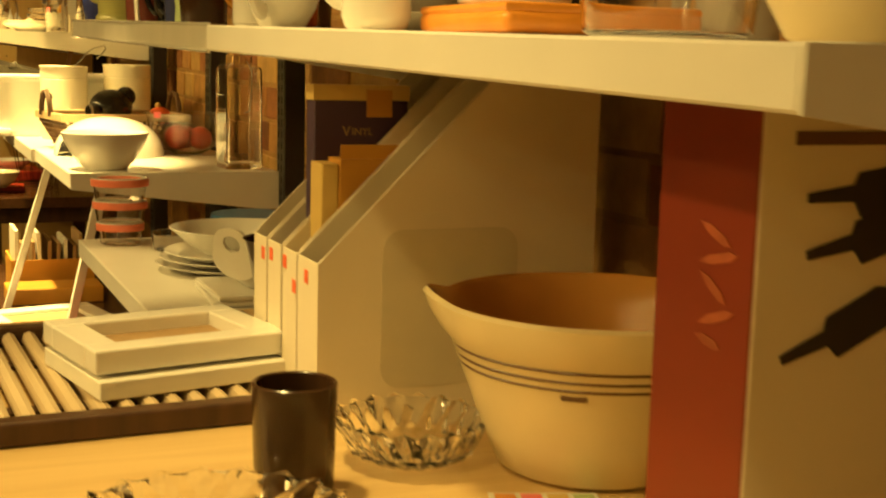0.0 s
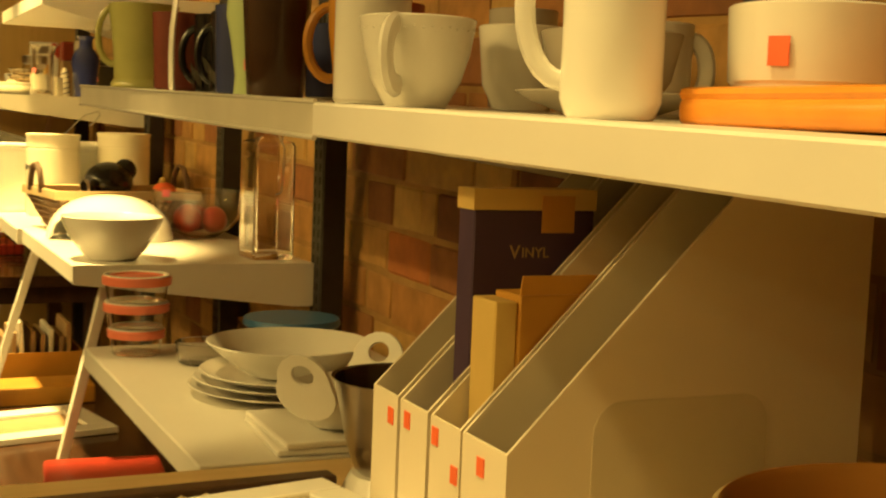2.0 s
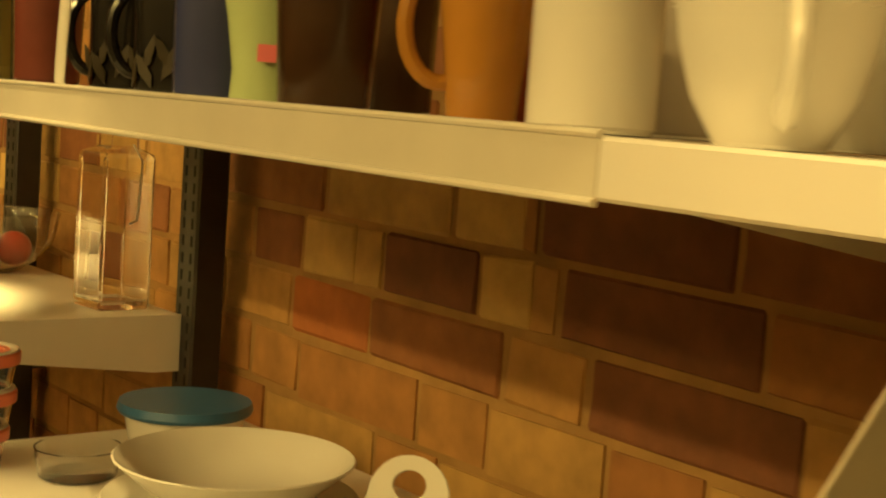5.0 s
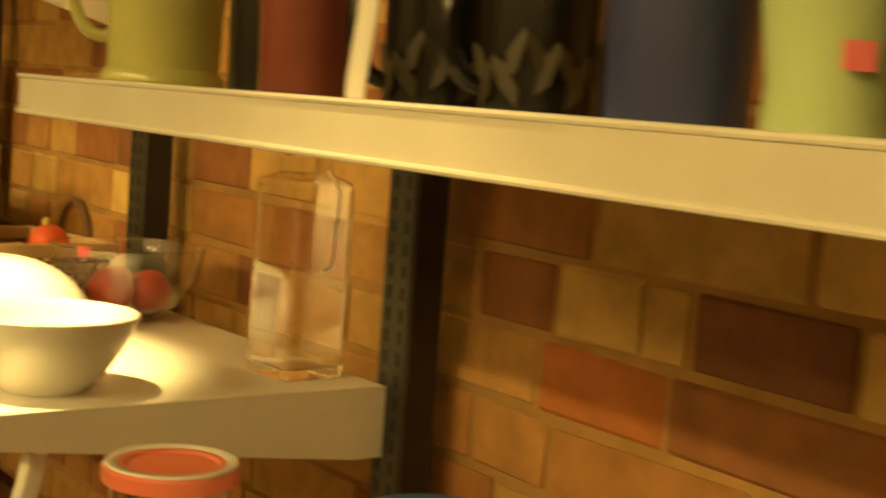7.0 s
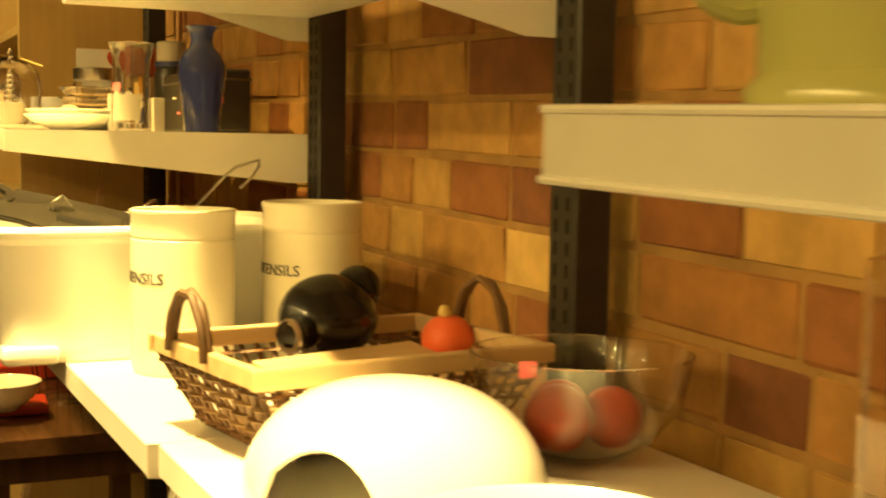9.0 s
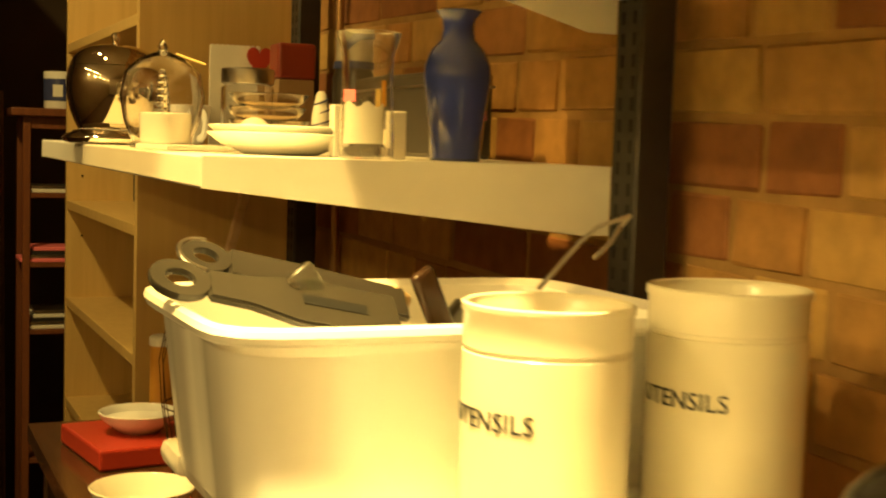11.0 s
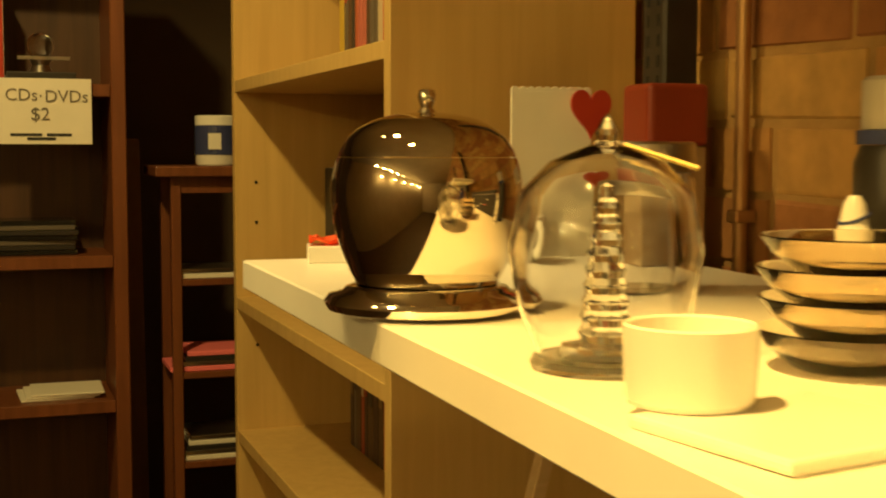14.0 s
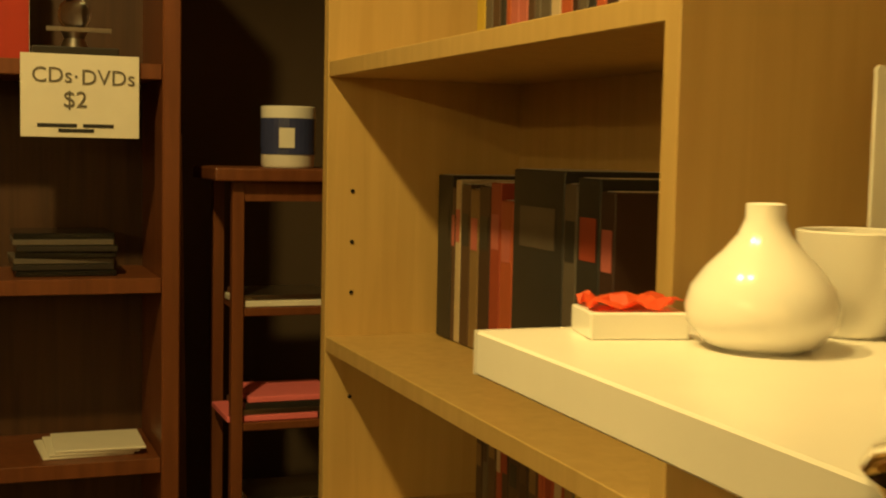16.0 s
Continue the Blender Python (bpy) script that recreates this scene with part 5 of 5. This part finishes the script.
flared_vase()
for x, y, h in ((0.414, 4.000, 0.050), (0.472, 3.998, 0.046)):
    t = thing("domino_block", "small white upright block behind the glass vase", "block", x, y, z_e(y), 6, group="white blocks")
    part("block", bx(-0.008, 0.008, -0.006, 0.006, 0, h, 0.0015), M_CERAMIC, t)
t = thing("blue_vase", "glossy cobalt blue ceramic vase", "vase", 0.531, 3.990, z_e(3.990))
part("body", lathe(shell([(r, z * 0.945) for r, z in ((0.0235, 0), (0.0245, 0.003), (0.0265, 0.03), (0.0315, 0.07), (0.0335, 0.085), (0.0325, 0.098), (0.026, 0.114), (0.017, 0.124), (0.0150, 0.134), (0.0165, 0.145), (0.0225, 0.153))], 0.0025), 56), M_BLUE, t, "", True)
part("foot_ring", lathe([(0.020, -0.0002), (0.0242, -0.0002), (0.0248, 0.0014), (0.0242, 0.003), (0.020, 0.003)], 40), M_NAVY, t, "dark glazed foot ring", True)
part("price_tag", moved(bx(0.0285, 0.0292, -0.005, 0.005, 0.040, 0.052), Matrix.Rotation(radians(-20), 4, "Z")), M_PINK, t, "small pink price tag")
t = thing("white_ramekin", "short white straight-sided pot", "ramekin", 0.302, 4.250, z_e(4.25) + 0.0065)
part("body", lathe(shell([(0.025, 0), (0.027, 0.002), (0.028, 0.032)], 0.0025), 36), M_CERAMIC, t, "", True)
part("foot_ring", lathe([(0.022, -0.0002), (0.0258, -0.0002), (0.0262, 0.0016), (0.022, 0.0016)], 36), M_CERAMIC, t, "", True)
single("flat_tray", bx(-0.05, 0.05, -0.045, 0.045, 0, 0.006, 0.002), M_CERAMIC, "flat white tray on the glass shelf", "tray", 0.325, 4.205, z_e(4.205), 10)
bm = bmesh.new()
bmesh.ops.create_uvsphere(bm, u_segments=24, v_segments=14, radius=0.019)
single("white_egg", moved(bm, Matrix.Translation((0, 0, 0.019))), M_CERAMIC, "round white ceramic egg on the dishes", "ornament", 0.385, 4.190, z_e(4.190), smooth=True)
for i in range(4):
    single("glass_bowl", lathe(shell([(0.026, 0), (0.030, 0.002), (0.042, 0.012), (0.047 + 0.001 * (i % 2), 0.020)], 0.002), 44), M_AMBERGLASS, "smoked glass bowl in a stack", "bowl", 0.435 + 0.003 * (i % 2), 4.32, z_e(4.32) + 0.0005 + 0.0155 * i, group="stacked glass bowls", smooth=True)


def cloche():
    t = thing("glass_cloche", "clear glass dome with a small figurine inside", "cloche", 0.322, 4.366, z_e(4.366))
    part("base", lathe([(0, 0), (0.036, 0), (0.038, 0.003), (0.036, 0.006), (0, 0.006)], 44), M_GLASS, t, "", True)
    part("dome", lathe([(0.034, 0.0065), (0.044, 0.03), (0.049, 0.06), (0.044, 0.088), (0.028, 0.104), (0.008, 0.112), (0.006, 0.114), (0.004, 0.110), (0.026, 0.1015), (0.042, 0.087), (0.047, 0.06), (0.042, 0.03), (0.032, 0.0065), (0.034, 0.0065)], 48), M_GLASS, t, "", True)
    part("knob", lathe([(0, 0.1125), (0.004, 0.1125), (0.006, 0.118), (0.003, 0.124), (0, 0.128)], 20), M_GLASS, t, "", True)
    part("figurine", lathe([(0, 0.0062), (0.024, 0.0062), (0.022, 0.012)] + [(0.0125 - 0.008 * k / 18 + 0.0018 * (k % 2), 0.014 + 0.004 * k) for k in range(19)] + [(0.004, 0.092), (0, 0.094)], 10), M_GLASS, t, "faceted clear glass stem")
    part("yellow_band", sweep([(0.02 + 0.015 * k, 0.02 - 0.012 * k, 0.112 - 0.006 * k) for k in range(3)], 0.0016, 6), M_PALEYEL, t, "pale yellow strip", True)


cloche()


def silver_jar():
    t = thing("lidded_jar", "round mirror-polished metal jar with a domed lid", "jar", 0.307, 4.598, z_e(4.598))
    t.matrix_world = t.matrix_world @ Matrix.Diagonal((0.935, 0.935, 0.97, 1))
    part("foot", lathe([(0, 0), (0.062, 0), (0.071, 0.003), (0.074, 0.008), (0.070, 0.013), (0.060, 0.0155), (0.058, 0.018), (0.05, 0.020), (0, 0.020)], 56), M_CHROME, t, "polished metal foot", True)
    part("body", lathe([(0, 0.0205), (0.051, 0.0205), (0.0560, 0.030), (0.0620, 0.045), (0.0660, 0.060), (0.0682, 0.076), (0.0680, 0.090), (0.0655, 0.102), (0.0640, 0.106), (0, 0.106)], 72), M_SILVER, t, "", True)
    part("lid", lathe([(0, 0.1065), (0.0636, 0.1065), (0.0625, 0.110), (0.0570, 0.119), (0.049, 0.126), (0.038, 0.1315), (0.025, 0.1350), (0.012, 0.1365), (0, 0.1366)], 64), M_SILVER, t, "domed polished lid", True)
    part("knob", lathe([(0, 0.1367), (0.007, 0.1367), (0.004, 0.140), (0.0055, 0.144), (0.0065, 0.148), (0.005, 0.152), (0, 0.154)], 24), M_CHROME, t, "turned metal knob", True)


silver_jar()
t = thing("bud_vase", "round white ceramic bud vase with a narrow neck", "vase", 0.395, 4.902, z_e(4.902))
part("body", lathe(shell([(0.024, 0), (0.032, 0.003), (0.0420, 0.015), (0.0435, 0.024), (0.0405, 0.035), (0.0325, 0.046), (0.0225, 0.056), (0.0150, 0.065), (0.0112, 0.074), (0.0112, 0.082)], 0.002), 48), M_CERAMIC, t, "", True)
part("foot_ring", lathe([(0.021, -0.0002), (0.0250, -0.0002), (0.0256, 0.0016), (0.021, 0.0016)], 36), M_CERAMIC, t, "", True)
mug("white_cup", "white cup beside the bud vase", 0.482, 4.932, z_e(4.932), [(0.02, 0), (0.024, 0.003), (0.032, 0.03), (0.036, 0.064)], M_CERAMIC, -70, 0.016, flat=1.4, group="")
t = thing("tissue_box", "small white box with crumpled orange paper", "box", 0.345, 4.965, z_e(4.965), -12)
part("box", bx(-0.030, 0.030, -0.022, 0.022, 0, 0.016, 0.001, 1), M_CERAMIC, t)
bm = bmesh.new()
g = [[bm.verts.new((-0.028 + 0.008 * i, -0.020 + 0.008 * j, 0.0165 + 0.009 * rng.random())) for j in range(6)] for i in range(8)]
for i in range(7):
    for j in range(5):
        bm.faces.new((g[i][j], g[i + 1][j], g[i + 1][j + 1], g[i][j + 1]))
bmesh.ops.solidify(bm, geom=bm.faces[:], thickness=0.0006)
part("paper", bm, M_ORANGE, t, "crumpled orange paper")


def glass_canister(x, y):
    t = thing("storage_jar", "clear glass storage jar with a steel lid", "jar", x, y, z_e(y))
    part("jar", lathe(shell([(0.034, 0), (0.038, 0.003), (0.038, 0.085), (0.034, 0.09)], 0.002), 40), M_GLASS, t, "", True)
    part("lid", lathe([(0, 0.0915), (0.037, 0.0915), (0.038, 0.094), (0.038, 0.112), (0.036, 0.114), (0, 0.114)], 40), M_STEEL, t, "brushed steel lid", True)


glass_canister(0.505, 4.66)
t = thing("black_appliance", "low black electrical box with small price labels", "appliance", 0.585, 4.15, z_e(4.15))
part("case", bx(0, 0.065, 0, 0.30, 0, 0.098, 0.005), M_DARKPLA, t)
part("lid_line", bx(-0.001, 0.066, -0.001, 0.301, 0.080, 0.083), M_STEEL, t, "thin grey seam")
for yy, z, m in ((0.18, 0.03, M_PINK), (0.13, 0.03, M_PAPER), (0.21, 0.055, M_PAPER), (0.10, 0.015, M_PAPER)):
    part("label", bx(-0.0012, -0.0002, yy, yy + 0.022, z, z + 0.004), m, t, "small price label")
t = thing("white_flask", "white and blue capped flask standing near the wall", "flask", 0.61, 4.50, z_e(4.5))
part("body", lathe([(0, 0), (0.028, 0), (0.03, 0.003), (0.03, 0.10), (0.026, 0.112), (0, 0.112)], 32), M_DARKPLA, t, "", True)
part("band", lathe([(0.0262, 0.1125), (0.029, 0.1125), (0.029, 0.122), (0.0262, 0.122)], 32), M_NAVY, t, "blue band", True)
part("cap", lathe([(0, 0.1225), (0.026, 0.1225), (0.026, 0.155), (0.023, 0.158), (0, 0.158)], 32), M_GREYCER, t, "pale cap", True)
t = thing("spiral_bottle", "slim white bottle with dark spiral stripes", "bottle", 0.555, 4.475, z_e(4.475))
part("body", lathe([(0, 0), (0.014, 0), (0.0145, 0.01), (0.012, 0.05), (0.007, 0.075), (0.004, 0.08), (0, 0.08)], 24), M_CERAMIC, t, "", True)
for k in range(5):
    z = 0.01 + 0.014 * k
    r = 0.0150 - 0.0014 * k
    part("stripe", sweep([(r * math.cos(a), r * math.sin(a), z + 0.004 * math.cos(a)) for a in [2 * math.pi * i / 20 for i in range(20)]], 0.0014, 5, True), M_NAVY, t, "dark stripe", True)
t = thing("greeting_card", "cream scalloped card with a red heart", "card", 0.515, 5.010, z_e(5.0) - 0.001, 0)
t.matrix_world = pose(0.524, 4.971, z_e(4.935), 0, 0, -6)
part("card", bx(0, 0.085, 0, 0.003, 0.0, 0.165, 0.0008, 1), M_PAPER, t)
for i in range(10):
    part("scallop", moved(lathe([(0, 0), (0.0045, 0), (0.0045, 0.0028), (0, 0.0028)], 10), Matrix.Translation((0.0045 + 0.0084 * i, 0.003, 0.165)) @ Matrix.Rotation(radians(90), 4, "X")), M_PAPER, t)
heart = [(0.0215 * math.sin(a) ** 3, 0.0015 * (13 * math.cos(a) - 5 * math.cos(2 * a) - 2 * math.cos(3 * a) - math.cos(4 * a)) * 1.15) for a in [2 * math.pi * i / 30 for i in range(30)]]
part("heart", moved(prism(heart, -0.004), Matrix.Translation((0.083, -0.001, 0.146))), M_REDPLA, t, "red heart")
t = thing("red_gift_box", "brown box with a tall shade-darkened red lid at the back", "box", 0.602, 4.830, z_e(4.830))
part("box", bx(0, 0.060, 0, 0.05, 0, 0.110, 0.002), M_KRAFT, t)
# the lid's red is set darker for the shade at the shelf back
part("lid", bx(-0.002, 0.062, -0.002, 0.052, 0.1105, 0.168, 0.006, 3), M_REDBOX, t, "red lid darkened for shade")
t = thing("wall_pipe", "thin vertical copper pipe on the brick wall", "pipe", 0.706, 4.84, 0.0)
part("pipe", lathe([(0, 0), (0.007, 0), (0.007, 2.6), (0, 2.6)], 16), M_COPPER, t, "", True)
for z in (0.9, 1.56, 2.2):
    part("clip", bx(-0.010, 0.012, -0.009, 0.009, z, z + 0.012, 0.001, 1), M_COPPER, t)


# ---- brick facing of the wall ----
COURSE, GAP = 0.0677, 0.008
lengths = {"header": 0.104, "stretcher": 0.215, "three_quarter": 0.148, "closer": 0.074}
shapes = {}
for kind, n in lengths.items():
    for v in range(4):
        bm = bx(0, 0.03, 0, n - GAP, 0, COURSE - GAP, 0.0025, 1)
        for q in bm.verts:
            q.co += Vector((rng.uniform(-0.0016, 0.0008), rng.uniform(-0.0016, 0.0016), rng.uniform(-0.0016, 0.0016)))
        me = bpy.data.meshes.new("brick")
        bm.to_mesh(me)
        bm.free()
        me.materials.append(M_BRICK)
        shapes[kind, v] = me
SLOPE = 0.0205
# the dark stretchers from y 1.86 to 1.93 form one darker patch
SPECIAL = {
    1.3385: [(1.90, "stretcher", M_BRICKDARK), (2.146, "closer", M_BRICKPALE), (2.220, "three_quarter", M_BRICKDARK), (2.415, "header", M_BRICKPALE), (3.350, "header", M_BRICKPALE)],
    1.2708: [(1.86, "stretcher", M_BRICKDARK), (2.386, "three_quarter", M_BRICKRED), (2.972, "header", M_BRICKDARK)],
    1.4062: [(1.93, "stretcher", M_BRICKDARK), (2.16, "header", M_BRICKPALE), (3.344, "header", M_BRICKDARK), (3.98, "stretcher", M_BRICKPALE)],
    1.5416: [(2.9, "header", M_BRICKPALE), (3.340, "stretcher", M_BRICKDARK)],
}
rest = bmesh.new()
base = 1.3385 - 20 * COURSE
singles = 0
for row in range(42):
    z0 = base + row * COURSE
    marks = next((list(v) for k, v in SPECIAL.items() if abs(k - z0) < 0.01), [])
    y = -1.55 + rng.uniform(0, 0.15)
    while y < 6.6:
        kind, material = rng.choice(("header", "stretcher", "stretcher", "three_quarter", "header")), M_BRICK
        n = lengths[kind]
        stretch = 1.0
        if marks:
            left = marks[0][0] - y
            if left < 0.01:
                _, kind, material = marks.pop(0)
                n = lengths[kind]
            elif left < n + 0.07:
                stretch = left / n if left < 0.26 else left / 2 / n
                n *= stretch
        dx = rng.uniform(0.0, 0.002)
        z = z0 + SLOPE * (y - 2.46)
        if 1.65 < y < 4.75 and 1.20 < z < 1.74 and singles < 300:
            me = shapes[kind, rng.randrange(4)]
            if material is not M_BRICK:
                me = me.copy()
                me.materials[0] = material
            ob = new("brick", me)
            ob.parent = wall_east
            ob.matrix_basis = pose(WALL_X - 0.0025 + dx, y, z, math.degrees(math.atan(SLOPE)), 0, 0) @ Matrix.Diagonal((1, stretch, 1, 1))
            singles += 1
        elif 0.0 < z < 2.69:
            box(rest, WALL_X - 0.0022 + dx, WALL_X + 0.02, y, y + n - GAP, z, z + COURSE - GAP)
        y += n
ob = solid("brick_rest", rest, M_BRICK)
ob.parent = wall_east
tagged(ob, "rest of the old brick facing", kind="stuff")
